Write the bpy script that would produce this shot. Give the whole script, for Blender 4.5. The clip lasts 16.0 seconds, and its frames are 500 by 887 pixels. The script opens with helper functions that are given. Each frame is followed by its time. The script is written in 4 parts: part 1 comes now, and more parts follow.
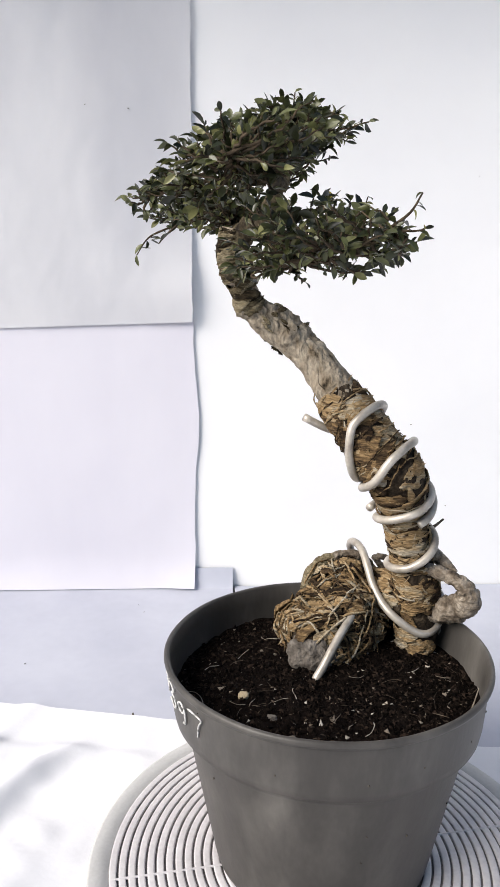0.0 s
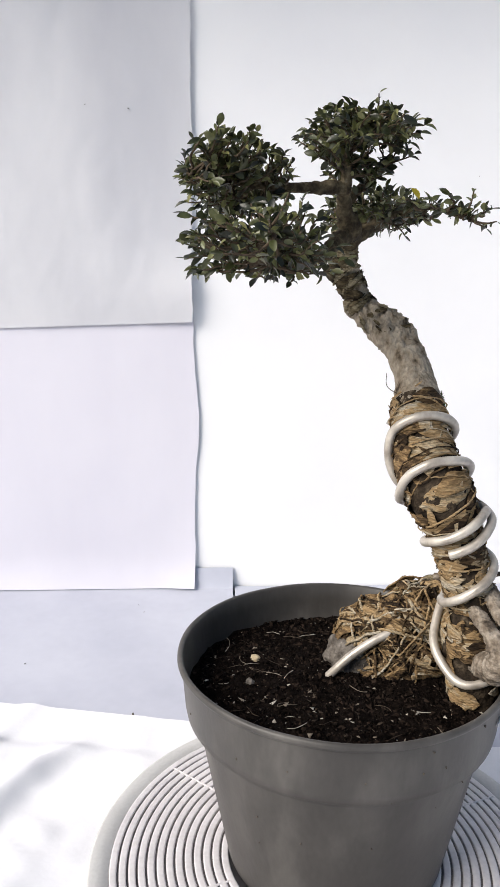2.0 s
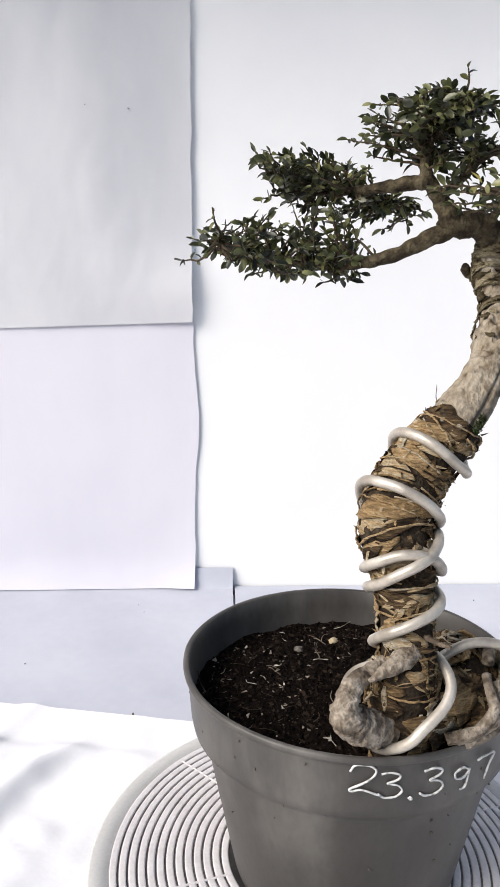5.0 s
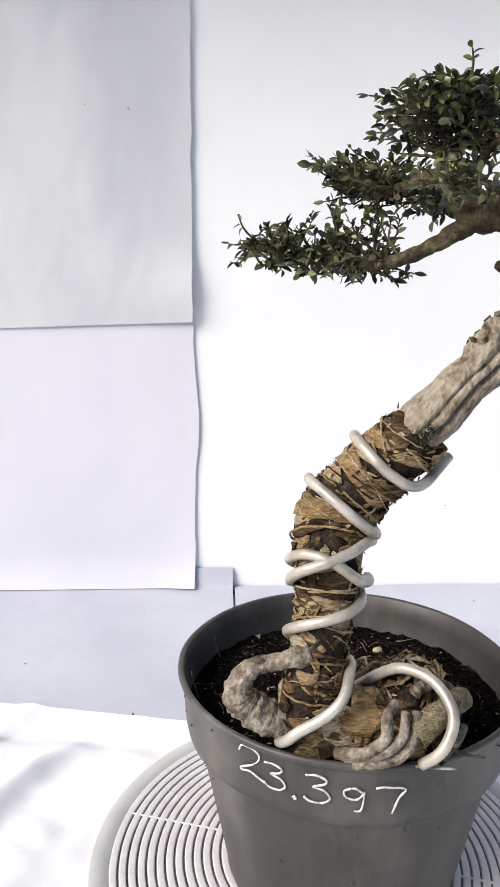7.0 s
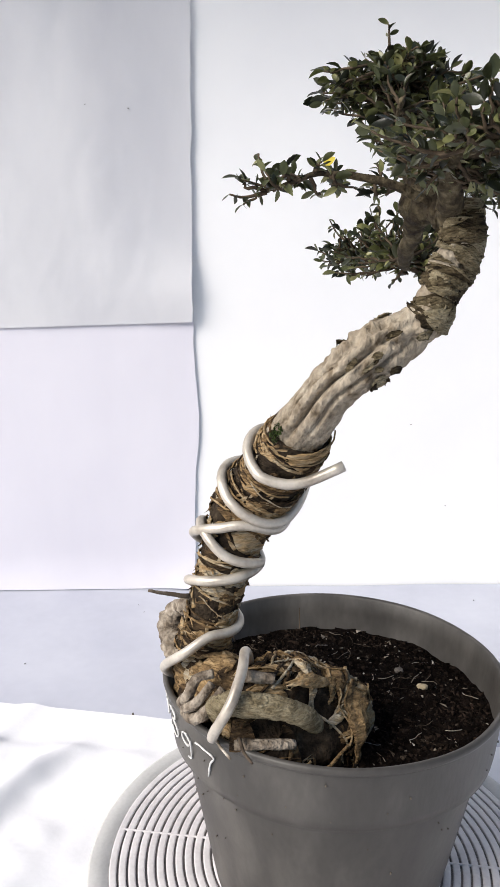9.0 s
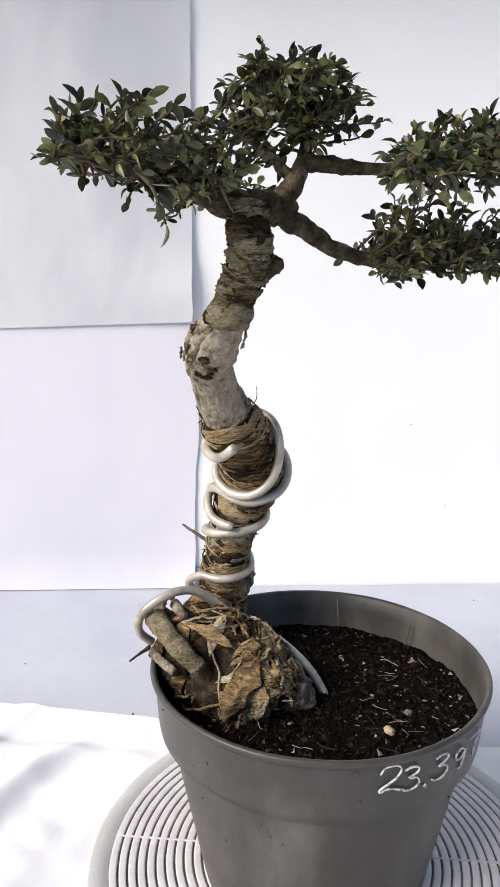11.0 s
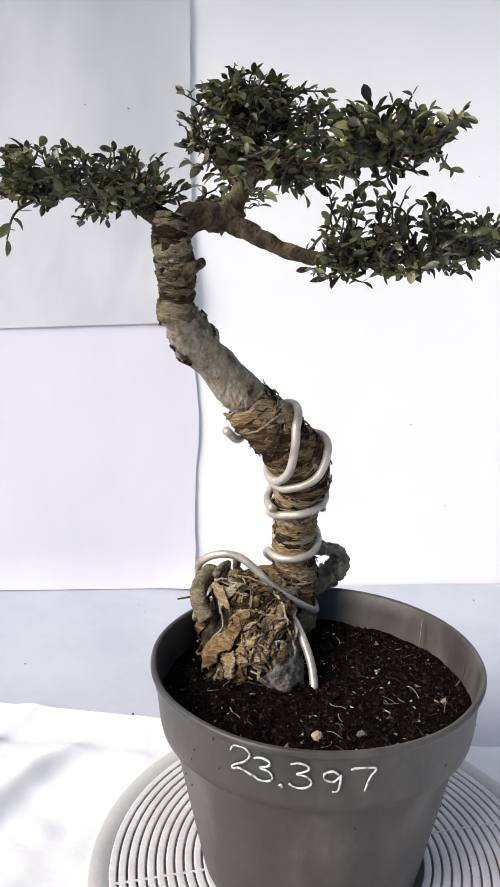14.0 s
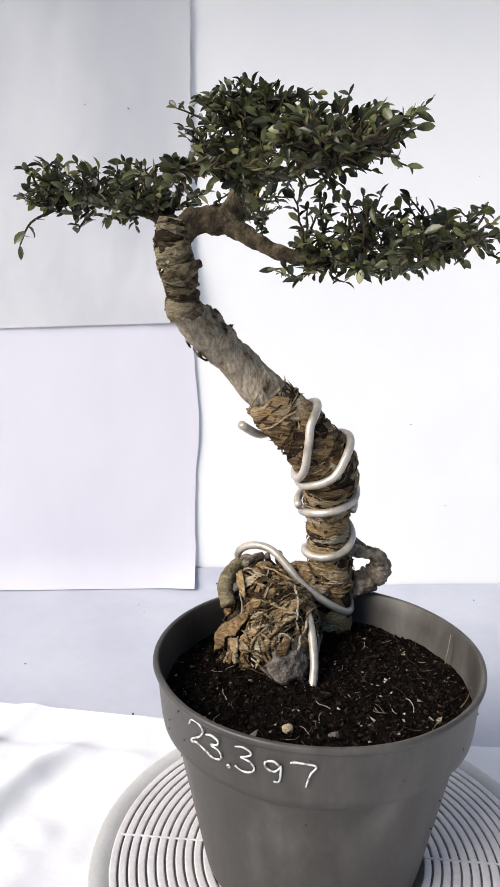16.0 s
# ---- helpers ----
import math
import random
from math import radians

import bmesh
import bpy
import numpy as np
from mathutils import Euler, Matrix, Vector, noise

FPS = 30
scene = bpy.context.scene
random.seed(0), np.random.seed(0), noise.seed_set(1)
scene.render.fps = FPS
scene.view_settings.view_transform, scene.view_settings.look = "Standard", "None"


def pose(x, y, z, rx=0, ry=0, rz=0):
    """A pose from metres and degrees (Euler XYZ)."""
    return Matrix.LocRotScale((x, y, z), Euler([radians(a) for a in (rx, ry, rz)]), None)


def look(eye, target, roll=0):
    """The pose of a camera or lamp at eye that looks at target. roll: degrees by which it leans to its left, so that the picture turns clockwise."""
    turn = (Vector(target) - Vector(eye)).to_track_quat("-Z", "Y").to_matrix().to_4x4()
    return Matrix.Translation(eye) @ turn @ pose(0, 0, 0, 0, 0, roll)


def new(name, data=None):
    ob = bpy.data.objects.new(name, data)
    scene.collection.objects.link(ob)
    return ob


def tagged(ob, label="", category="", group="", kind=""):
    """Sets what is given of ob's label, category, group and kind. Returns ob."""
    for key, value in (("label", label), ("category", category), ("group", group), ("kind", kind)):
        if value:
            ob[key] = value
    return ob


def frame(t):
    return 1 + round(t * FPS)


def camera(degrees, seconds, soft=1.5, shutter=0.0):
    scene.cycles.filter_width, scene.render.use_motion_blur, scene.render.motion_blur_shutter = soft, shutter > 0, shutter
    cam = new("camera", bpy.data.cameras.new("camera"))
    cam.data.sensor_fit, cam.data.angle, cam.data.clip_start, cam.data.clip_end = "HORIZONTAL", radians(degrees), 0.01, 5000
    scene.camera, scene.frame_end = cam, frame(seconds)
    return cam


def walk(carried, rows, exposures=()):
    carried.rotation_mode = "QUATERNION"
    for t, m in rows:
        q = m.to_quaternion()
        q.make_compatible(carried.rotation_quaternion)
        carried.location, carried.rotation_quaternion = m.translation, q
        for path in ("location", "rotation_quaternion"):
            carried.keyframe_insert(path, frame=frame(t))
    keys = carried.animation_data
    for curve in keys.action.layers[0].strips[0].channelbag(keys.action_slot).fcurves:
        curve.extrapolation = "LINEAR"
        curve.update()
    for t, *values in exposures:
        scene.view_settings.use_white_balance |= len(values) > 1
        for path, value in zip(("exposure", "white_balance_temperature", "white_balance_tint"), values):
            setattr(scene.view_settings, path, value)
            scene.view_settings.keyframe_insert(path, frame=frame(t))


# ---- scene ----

# ---------- camera: it stands still before a slowly turned plant ----------
cam = camera(37.7, 16.0, soft=1.1)
EYE = pose(0.0, -0.4119, 0.3591, 90 - 12.256, 0, 7.110) @ pose(0, 0, 0, 0, 0, 0.469)
walk(cam, [(0.0, EYE), (16.0, EYE)])

# ---------- daylight: bright overcast sky, soft sun from the front left ----------
SUN_EL, SUN_AZ = 33.0, -50.0
world = bpy.data.worlds.new("daylight")
scene.world = world
world.use_nodes = True
wn, wl = world.node_tree.nodes, world.node_tree.links
sky = wn.new("ShaderNodeTexSky")
sky.sky_type = "NISHITA"
sky.sun_disc = False
sky.sun_elevation = radians(SUN_EL)
sky.sun_rotation = radians(SUN_AZ)
sky.dust_density = 4.0
sky.air_density = 1.0
wn["Background"].inputs["Strength"].default_value = 0.12
wl.new(sky.outputs["Color"], wn["Background"].inputs["Color"])
sun_data = bpy.data.lights.new("sun", "SUN")
sun_data.energy = 4.3
sun_data.angle = radians(40)
sun_data.color = (1.0, 0.93, 0.85)
sun = new("sun", sun_data)
sun.matrix_world = look((2 * math.sin(radians(SUN_AZ)), -2 * math.cos(radians(SUN_AZ)), 2 * math.tan(radians(SUN_EL))), (0, 0, 0))
scene.view_settings.exposure = 0.47


# ---------- materials ----------
def material(name, stops, scale=40.0, detail=6.0, rough=0.7, bump=0.3, bump_scale=None, bump_dist=0.0006,
             metal=0.0, spread=0.0, stretch=(1, 1, 1), fine=0.25, translucent=0.0, gloss=0.5):
    """Colours from coarse noise, darkened and lightened by fine noise, with relief; spread varies it piece by piece."""
    m = bpy.data.materials.new(name)
    m.use_nodes = True
    n, l = m.node_tree.nodes, m.node_tree.links
    bsdf = n["Principled BSDF"]
    co = n.new("ShaderNodeTexCoord")
    mp = n.new("ShaderNodeMapping")
    mp.inputs["Scale"].default_value = stretch
    l.new(co.outputs["Object"], mp.inputs["Vector"])
    a = n.new("ShaderNodeTexNoise")
    a.inputs["Scale"].default_value, a.inputs["Detail"].default_value = scale, detail
    l.new(mp.outputs["Vector"], a.inputs["Vector"])
    ramp = n.new("ShaderNodeValToRGB")
    els = ramp.color_ramp.elements
    while len(els) < len(stops):
        els.new(0.5)
    for e, (pos, col) in zip(els, stops):
        e.position, e.color = pos, (*col, 1)
    source = a.outputs["Fac"]
    if spread:
        info = n.new("ShaderNodeObjectInfo")
        geo = n.new("ShaderNodeNewGeometry")
        s = n.new("ShaderNodeMath")
        s.operation = "ADD"
        l.new(info.outputs["Random"], s.inputs[0])
        l.new(geo.outputs["Random Per Island"], s.inputs[1])
        fr = n.new("ShaderNodeMath")
        fr.operation = "FRACT"
        l.new(s.outputs[0], fr.inputs[0])
        mr = n.new("ShaderNodeMath")
        mr.operation = "MULTIPLY_ADD"
        l.new(fr.outputs[0], mr.inputs[0])
        mr.inputs[1].default_value, mr.inputs[2].default_value = spread, -spread / 2
        ad = n.new("ShaderNodeMath")
        ad.operation = "ADD"
        l.new(source, ad.inputs[0])
        l.new(mr.outputs[0], ad.inputs[1])
        source = ad.outputs[0]
    l.new(source, ramp.inputs["Fac"])
    b = n.new("ShaderNodeTexNoise")
    b.inputs["Scale"].default_value, b.inputs["Detail"].default_value = bump_scale or scale * 8, 5
    l.new(mp.outputs["Vector"], b.inputs["Vector"])
    mix = n.new("ShaderNodeMix")
    mix.data_type, mix.blend_type = "RGBA", "OVERLAY"
    mix.inputs["Factor"].default_value = fine
    l.new(ramp.outputs["Color"], mix.inputs["A"])
    l.new(b.outputs["Fac"], mix.inputs["B"])
    l.new(mix.outputs["Result"], bsdf.inputs["Base Color"])
    bp = n.new("ShaderNodeBump")
    bp.inputs["Strength"].default_value, bp.inputs["Distance"].default_value = bump, bump_dist
    l.new(b.outputs["Fac"], bp.inputs["Height"])
    l.new(bp.outputs["Normal"], bsdf.inputs["Normal"])
    rr = n.new("ShaderNodeMapRange")
    rr.inputs["To Min"].default_value, rr.inputs["To Max"].default_value = max(0.05, rough - 0.12), min(1, rough + 0.12)
    l.new(a.outputs["Fac"], rr.inputs["Value"])
    l.new(rr.outputs["Result"], bsdf.inputs["Roughness"])
    bsdf.inputs["Metallic"].default_value = metal
    bsdf.inputs["Specular IOR Level"].default_value = gloss
    if translucent:
        tr = n.new("ShaderNodeBsdfTranslucent")
        l.new(mix.outputs["Result"], tr.inputs["Color"])
        ms = n.new("ShaderNodeMixShader")
        ms.inputs["Fac"].default_value = translucent
        l.new(bsdf.outputs["BSDF"], ms.inputs[1])
        l.new(tr.outputs["BSDF"], ms.inputs[2])
        l.new(ms.outputs["Shader"], n["Material Output"].inputs["Surface"])
    return m


PAPER_WALL = material("white_paper", [(0.3, (0.80, 0.80, 0.81)), (0.7, (0.84, 0.84, 0.84))], 6, 4, 0.7, 0.05, 60, fine=0.04, gloss=0.2)
PAPER_UPPER = material("grey_white_sheet", [(0.3, (0.530, 0.532, 0.562)), (0.5, (0.585, 0.585, 0.608)), (0.75, (0.655, 0.655, 0.672))], 9, 5, 0.45, 0.06, 40, stretch=(1, 1, 0.35), fine=0.05, gloss=0.3)
PAPER_LOWER = material("lilac_white_sheet", [(0.3, (0.615, 0.602, 0.668)), (0.7, (0.68, 0.665, 0.722))], 7, 4, 0.5, 0.05, 40, stretch=(1, 1, 0.4), fine=0.04, gloss=0.3)
PAPER_FLOOR = material("blue_white_sheet", [(0.3, (0.405, 0.42, 0.490)), (0.7, (0.49, 0.505, 0.570))], 8, 4, 0.5, 0.08, 90, fine=0.05, gloss=0.3)
CLOTH = material("white_cloth", [(0.3, (0.68, 0.685, 0.72)), (0.7, (0.75, 0.752, 0.775))], 12, 5, 0.7, 0.2, 300, fine=0.05, gloss=0.2)
POT = material("dark_grey_plastic", [(0.25, (0.031, 0.0285, 0.0262)), (0.5, (0.048, 0.0445, 0.041)), (0.66, (0.086, 0.080, 0.073)), (0.83, (0.135, 0.126, 0.115))], 24, 9, 0.46, 0.2, 300, stretch=(1, 1, 0.4), fine=0.25, gloss=0.38)
MARKER = material("white_marker", [(0.32, (0.16, 0.16, 0.155)), (0.45, (0.48, 0.48, 0.47)), (0.7, (0.64, 0.64, 0.63))], 420, 4, 0.6, 0.1, fine=0.2)
SOIL = material("dark_potting_soil", [(0.3, (0.0017, 0.0010, 0.0008)), (0.55, (0.0048, 0.0032, 0.0025)), (0.75, (0.012, 0.0082, 0.0063))], 150, 8, 0.95, 1.0, 500, 0.002, fine=0.5, gloss=0.05)
CRUMB = material("soil_crumb", [(0.2, (0.0022, 0.0014, 0.0011)), (0.6, (0.0075, 0.0052, 0.0039)), (0.9, (0.023, 0.0158, 0.012))], 200, 4, 0.95, 0.6, spread=0.9, gloss=0.05)
CHIP = material("pale_bark_chip", [(0.2, (0.03, 0.022, 0.016)), (0.5, (0.085, 0.065, 0.048)), (0.8, (0.24, 0.205, 0.165)), (0.97, (0.44, 0.41, 0.36))], 150, 4, 0.85, 0.5, spread=1.0, gloss=0.15)
PEBBLE = material("buff_pebble", [(0.3, (0.30, 0.235, 0.14)), (0.7, (0.42, 0.35, 0.23))], 200, 4, 0.8, 0.4)
STONE = material("grey_stone", [(0.3, (0.045, 0.038, 0.032)), (0.5, (0.12, 0.105, 0.09)), (0.7, (0.21, 0.19, 0.168)), (0.85, (0.28, 0.26, 0.235))], 110, 10, 0.9, 1.0, 420, 0.003, fine=0.7, gloss=0.15)
BARK = material("grey_tan_bark", [(0.27, (0.016, 0.012, 0.008)), (0.34, (0.11, 0.084, 0.056)), (0.42, (0.22, 0.182, 0.135)), (0.60, (0.295, 0.256, 0.20)), (0.8, (0.37, 0.338, 0.28))], 135, 12, 0.88, 1.0, 460, 0.0022, stretch=(1, 1, 0.6), fine=0.68, gloss=0.15)
KNOB_BARK = material("flaky_brown_bark", [(0.2, (0.022, 0.016, 0.009)), (0.38, (0.078, 0.060, 0.034)), (0.60, (0.165, 0.135, 0.082)), (0.85, (0.27, 0.232, 0.155))], 150, 10, 0.9, 1.0, 500, 0.003, spread=0.6, stretch=(1, 1, 3.0), fine=0.85, gloss=0.12)
LIMB = material("brown_limb_bark", [(0.3, (0.014, 0.010, 0.007)), (0.48, (0.048, 0.038, 0.023)), (0.65, (0.105, 0.086, 0.053)), (0.85, (0.19, 0.165, 0.115))], 140, 10, 0.88, 1.0, 500, 0.002, fine=0.8, gloss=0.15)
TWIG = material("dark_twig", [(0.3, (0.03, 0.022, 0.015)), (0.7, (0.10, 0.075, 0.05))], 200, 4, 0.85, 0.4, gloss=0.15)
FIBRE = material("dry_fibre", [(0.08, (0.020, 0.013, 0.008)), (0.27, (0.088, 0.057, 0.031)), (0.44, (0.228, 0.149, 0.073)), (0.62, (0.33, 0.228, 0.119)), (0.80, (0.365, 0.292, 0.19)), (0.97, (0.43, 0.382, 0.302))], 85, 10, 0.9, 1.0, 300, 0.0035, spread=0.8, stretch=(1, 1, 5.0), fine=0.95, gloss=0.12)
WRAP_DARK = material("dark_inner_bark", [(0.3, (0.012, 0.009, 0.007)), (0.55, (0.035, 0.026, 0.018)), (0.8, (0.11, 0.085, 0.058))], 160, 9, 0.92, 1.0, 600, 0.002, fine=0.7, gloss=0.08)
ROOT = material("pale_root_bark", [(0.3, (0.030, 0.022, 0.016)), (0.43, (0.13, 0.103, 0.077)), (0.60, (0.26, 0.222, 0.178)), (0.8, (0.40, 0.36, 0.305))], 130, 11, 0.85, 1.0, 450, 0.0025, fine=0.8, gloss=0.2)
WIRE = material("pale_aluminium_wire", [(0.3, (0.25, 0.22, 0.185)), (0.48, (0.40, 0.362, 0.312)), (0.72, (0.52, 0.485, 0.43))], 80, 9, 0.40, 0.2, 500, 0.0003, metal=0.35, fine=0.2)
LEAF = material("dark_green_leaf", [(0.05, (0.008, 0.0105, 0.0045)), (0.32, (0.023, 0.0275, 0.0100)), (0.60, (0.050, 0.058, 0.020)), (0.84, (0.105, 0.114, 0.041)), (0.98, (0.19, 0.188, 0.075))], 150, 3, 0.36, 0.3, 700, 0.0004, spread=1.0, fine=0.2, translucent=0.2, gloss=0.5)
YELLOW_LEAF = material("yellow_leaf", [(0.3, (0.45, 0.36, 0.03)), (0.7, (0.55, 0.46, 0.06))], 150, 3, 0.5, 0.2, translucent=0.2)
MOSS = material("green_moss", [(0.3, (0.03, 0.06, 0.01)), (0.7, (0.09, 0.15, 0.03))], 400, 4, 0.95, 0.8, spread=0.5)
PLATE = material("light_grey_plate", [(0.3, (0.43, 0.428, 0.42)), (0.7, (0.51, 0.508, 0.50))], 25, 6, 0.6, 0.1, 400, fine=0.12)
PLATE_DARK = material("dark_groove", [(0.3, (0.13, 0.12, 0.115)), (0.7, (0.22, 0.205, 0.20))], 60, 6, 0.8, 0.2, 400, fine=0.2, gloss=0.1)
RING = material("ivory_wire", [(0.3, (0.50, 0.48, 0.49)), (0.7, (0.59, 0.57, 0.58))], 50, 6, 0.55, 0.1, 400, fine=0.15)
DEBRIS = material("dark_debris", [(0.3, (0.03, 0.025, 0.02)), (0.7, (0.12, 0.1, 0.08))], 200, 3, 0.9, 0.2)


# ---------- building helpers ----------
def mesh_of(name, bm, mat, smooth=True):
    me = bpy.data.meshes.new(name)
    bm.normal_update()
    bm.to_mesh(me)
    bm.free()
    me.materials.append(mat)
    if smooth:
        me.shade_smooth()
    return me


def part(name, bm, mat, parent=None, label="", smooth=True):
    ob = new(name, mesh_of(name, bm, mat, smooth))
    if parent:
        ob.parent = parent
    return tagged(ob, label)


def raw(name, verts, faces, mat, parent=None, label="", smooth=True):
    me = bpy.data.meshes.new(name)
    me.from_pydata([tuple(v) for v in verts], [], faces)
    me.update()
    me.materials.append(mat)
    if smooth:
        me.shade_smooth()
    ob = new(name, me)
    if parent:
        ob.parent = parent
    return tagged(ob, label)


def n3(p, s=1.0, seed=0.0):
    return noise.noise(Vector(p) * s + Vector((seed, seed * 1.7, -seed)))


def smooth_path(pts, per=8):
    """A Catmull-Rom line through points of any dimension."""
    pts = [np.array(q, float) for q in pts]
    ext = [2 * pts[0] - pts[1], *pts, 2 * pts[-1] - pts[-2]]
    out = []
    for i in range(1, len(ext) - 2):
        a, b, c, d = ext[i - 1:i + 3]
        for k in range(per):
            t = k / per
            out.append(0.5 * (2 * b + (c - a) * t + (2 * a - 5 * b + 4 * c - d) * t * t + (3 * b - a - 3 * c + d) * t ** 3))
    out.append(pts[-1])
    return np.array(out)


def frames_along(path):
    """Two side vectors for each place of a path, without twist."""
    tan = np.gradient(path, axis=0)
    tan /= np.linalg.norm(tan, axis=1)[:, None] + 1e-12
    ref = np.array((1.0, 0, 0)) if abs(tan[0][0]) < 0.9 else np.array((0, 1.0, 0))
    us, vs = [], []
    for t in tan:
        u = ref - t * ref.dot(t)
        u /= np.linalg.norm(u)
        us.append(u)
        vs.append(np.cross(t, u))
        ref = u
    return tan, np.array(us), np.array(vs)


def tube(path, radii, seg=12, wobble=0.0, wscale=120.0, seed=0.0, verts=None, faces=None):
    """A capped, swept tube; wobble roughens its radius."""
    path = np.array(path, float)
    tan, us, vs = frames_along(path)
    verts = [] if verts is None else verts
    faces = [] if faces is None else faces
    base = len(verts)
    n = len(path)
    for i in range(n):
        for k in range(seg):
            a = 2 * math.pi * k / seg
            dirn = us[i] * math.cos(a) + vs[i] * math.sin(a)
            r = radii[i]
            q = path[i] + dirn * r
            if wobble:
                q = path[i] + dirn * r * (1 + wobble * (n3(q, wscale, seed) + 0.5 * n3(q, wscale * 2.7, seed + 5)))
            verts.append(q)
    for i in range(n - 1):
        for k in range(seg):
            a, b = base + i * seg + k, base + i * seg + (k + 1) % seg
            faces.append((a, b, b + seg, a + seg))
    faces.append(tuple(base + k for k in range(seg))[::-1])
    faces.append(tuple(base + (n - 1) * seg + k for k in range(seg)))
    return verts, faces


def lathe(bm, profile, seg=96, cx=0.0, cy=0.0):
    """A closed or open profile of (radius, height) turned round a vertical line."""
    rings = []
    for r, z in profile:
        rings.append([bm.verts.new((cx + r * math.cos(2 * math.pi * k / seg), cy + r * math.sin(2 * math.pi * k / seg), z)) for k in range(seg)])
    for a, b in zip(rings, rings[1:]):
        for k in range(seg):
            bm.faces.new((a[k], a[(k + 1) % seg], b[(k + 1) % seg], b[k]))
    return rings


def sheet(name, width, height, nx, nz, shape, mat, thick=0.0003):
    """A thin bent sheet with thickness; shape(u, v) gives its place for u, v from 0 to 1."""
    verts, faces = [], []
    grid = [[Vector(shape(i / nx, j / nz)) for i in range(nx + 1)] for j in range(nz + 1)]
    for side in (0, 1):
        for j in range(nz + 1):
            for i in range(nx + 1):
                du = grid[j][min(i + 1, nx)] - grid[j][max(i - 1, 0)]
                dv = grid[min(j + 1, nz)][i] - grid[max(j - 1, 0)][i]
                verts.append(grid[j][i] + du.cross(dv).normalized() * (thick * side))
    w, off = nx + 1, (nx + 1) * (nz + 1)
    for j in range(nz):
        for i in range(nx):
            a = j * w + i
            faces.append((a, a + w, a + w + 1, a + 1))
            faces.append((off + a, off + a + 1, off + a + w + 1, off + a + w))
    rim = [i for i in range(w)] + [j * w + nx for j in range(1, nz + 1)] + [nz * w + i for i in range(nx - 1, -1, -1)] + [j * w for j in range(nz - 1, 0, -1)]
    edge = len(verts)
    verts += [verts[a] for a in rim] + [verts[a + off] for a in rim]
    k = len(rim)
    faces += [(edge + i, edge + (i + 1) % k, edge + k + (i + 1) % k, edge + k + i) for i in range(k)]
    ob = raw(name, verts, faces, mat)
    for poly in ob.data.polygons[-len(rim):]:
        poly.use_smooth = False
    return ob


# ---------- the setting ----------
TABLE = -0.012
WALL = pose(-0.3550, 0.3977, TABLE, 0, 0, 9.535)      # x along the back wall, y behind it, z up


def on_wall(u, z, off=0.0):
    return WALL @ Vector((u, -off, z))


bm = bmesh.new()
bmesh.ops.create_cube(bm, size=1, matrix=WALL @ Matrix.Translation((0.35, 0.02, 0.6)) @ Matrix.Diagonal((2.4, 0.04, 1.24, 1)))
tagged(part("wall_back", bm, PAPER_WALL, smooth=False), "bright white paper backdrop wall behind the plant", "wall", kind="structure")
bm = bmesh.new()
bmesh.ops.create_cube(bm, size=1, matrix=Matrix.Translation((0, -0.6, TABLE - 0.03)) @ Matrix.Diagonal((4.0, 4.0, 0.04, 1)))
tagged(part("floor", bm, CLOTH, smooth=False), "white covered table under the turntable", "floor", kind="structure")

# unseen board, added to block light so the upper wall turns greyer
bm = bmesh.new()
bmesh.ops.create_cube(bm, size=1, matrix=WALL @ Matrix.Translation((0.35, -0.11, 0.87)) @ Matrix.Diagonal((2.4, 0.26, 0.03, 1)))
tagged(part("ceiling", bm, PAPER_WALL, smooth=False), "unseen white board added to shade the upper backdrop wall", "ceiling", kind="structure")


def upper_sheet():
    def shape(u, v):
        x = -0.45 + 0.635 * u
        z = 0.3285 + 0.42 * v + 0.024 * (u - 1) * (1 - v)
        edge = max(0.0, (u - 0.93) / 0.07)
        bow = min(1.0, max(0.0, (u - 0.80) / 0.2)) ** 1.5 * math.exp(-((z - 0.362) / 0.036) ** 2)
        off = 0.0050 + (0.0014 * n3((x, z, 0), 7, 3) + 0.0016 * abs(n3((x, z * 0.4, 0), 25, 4)) + 0.0008 * n3((x * 2, z, 0), 60, 14)) * (1 - edge) + 0.009 * bow
        return on_wall(x + 0.0022 * edge * n3((0, z, 0), 30, 9) + 0.0012 * edge * n3((0, z, 0), 90, 5), z, off)
    return tagged(sheet("paper_sheet", 1, 1, 90, 80, shape, PAPER_UPPER), "large grey-white paper sheet with faint smudges hung on the wall", "paper sheet")


def lower_sheet():
    def shape(u, v):
        z = 0.0052 - 0.0022 * (1 - u) + 0.329 * v
        bulge = 0.006 * math.exp(-((z - 0.21) / 0.05) ** 2)
        x = -0.45 + (0.636 + bulge) * u
        edge = max(0.0, (u - 0.94) / 0.06)
        low = max(0.0, 1 - z / 0.05)
        off = 0.0028 + 0.0105 * low ** 2 + 0.004 * edge * (1 - v) ** 10 + 0.0018 * edge * low * n3((x, z, 0), 160, 7) + 0.0005 * n3((x, z, 0), 22, 13)
        cut = 0.006 * max(0.0, edge - 0.6) * low ** 3
        return on_wall(x + 0.0012 * edge * n3((0, z, 0), 40, 19) - cut, z, off)
    return tagged(sheet("paper_sheet", 1, 1, 90, 60, shape, PAPER_LOWER), "lilac-white paper sheet with a curled edge hung below another", "paper sheet")


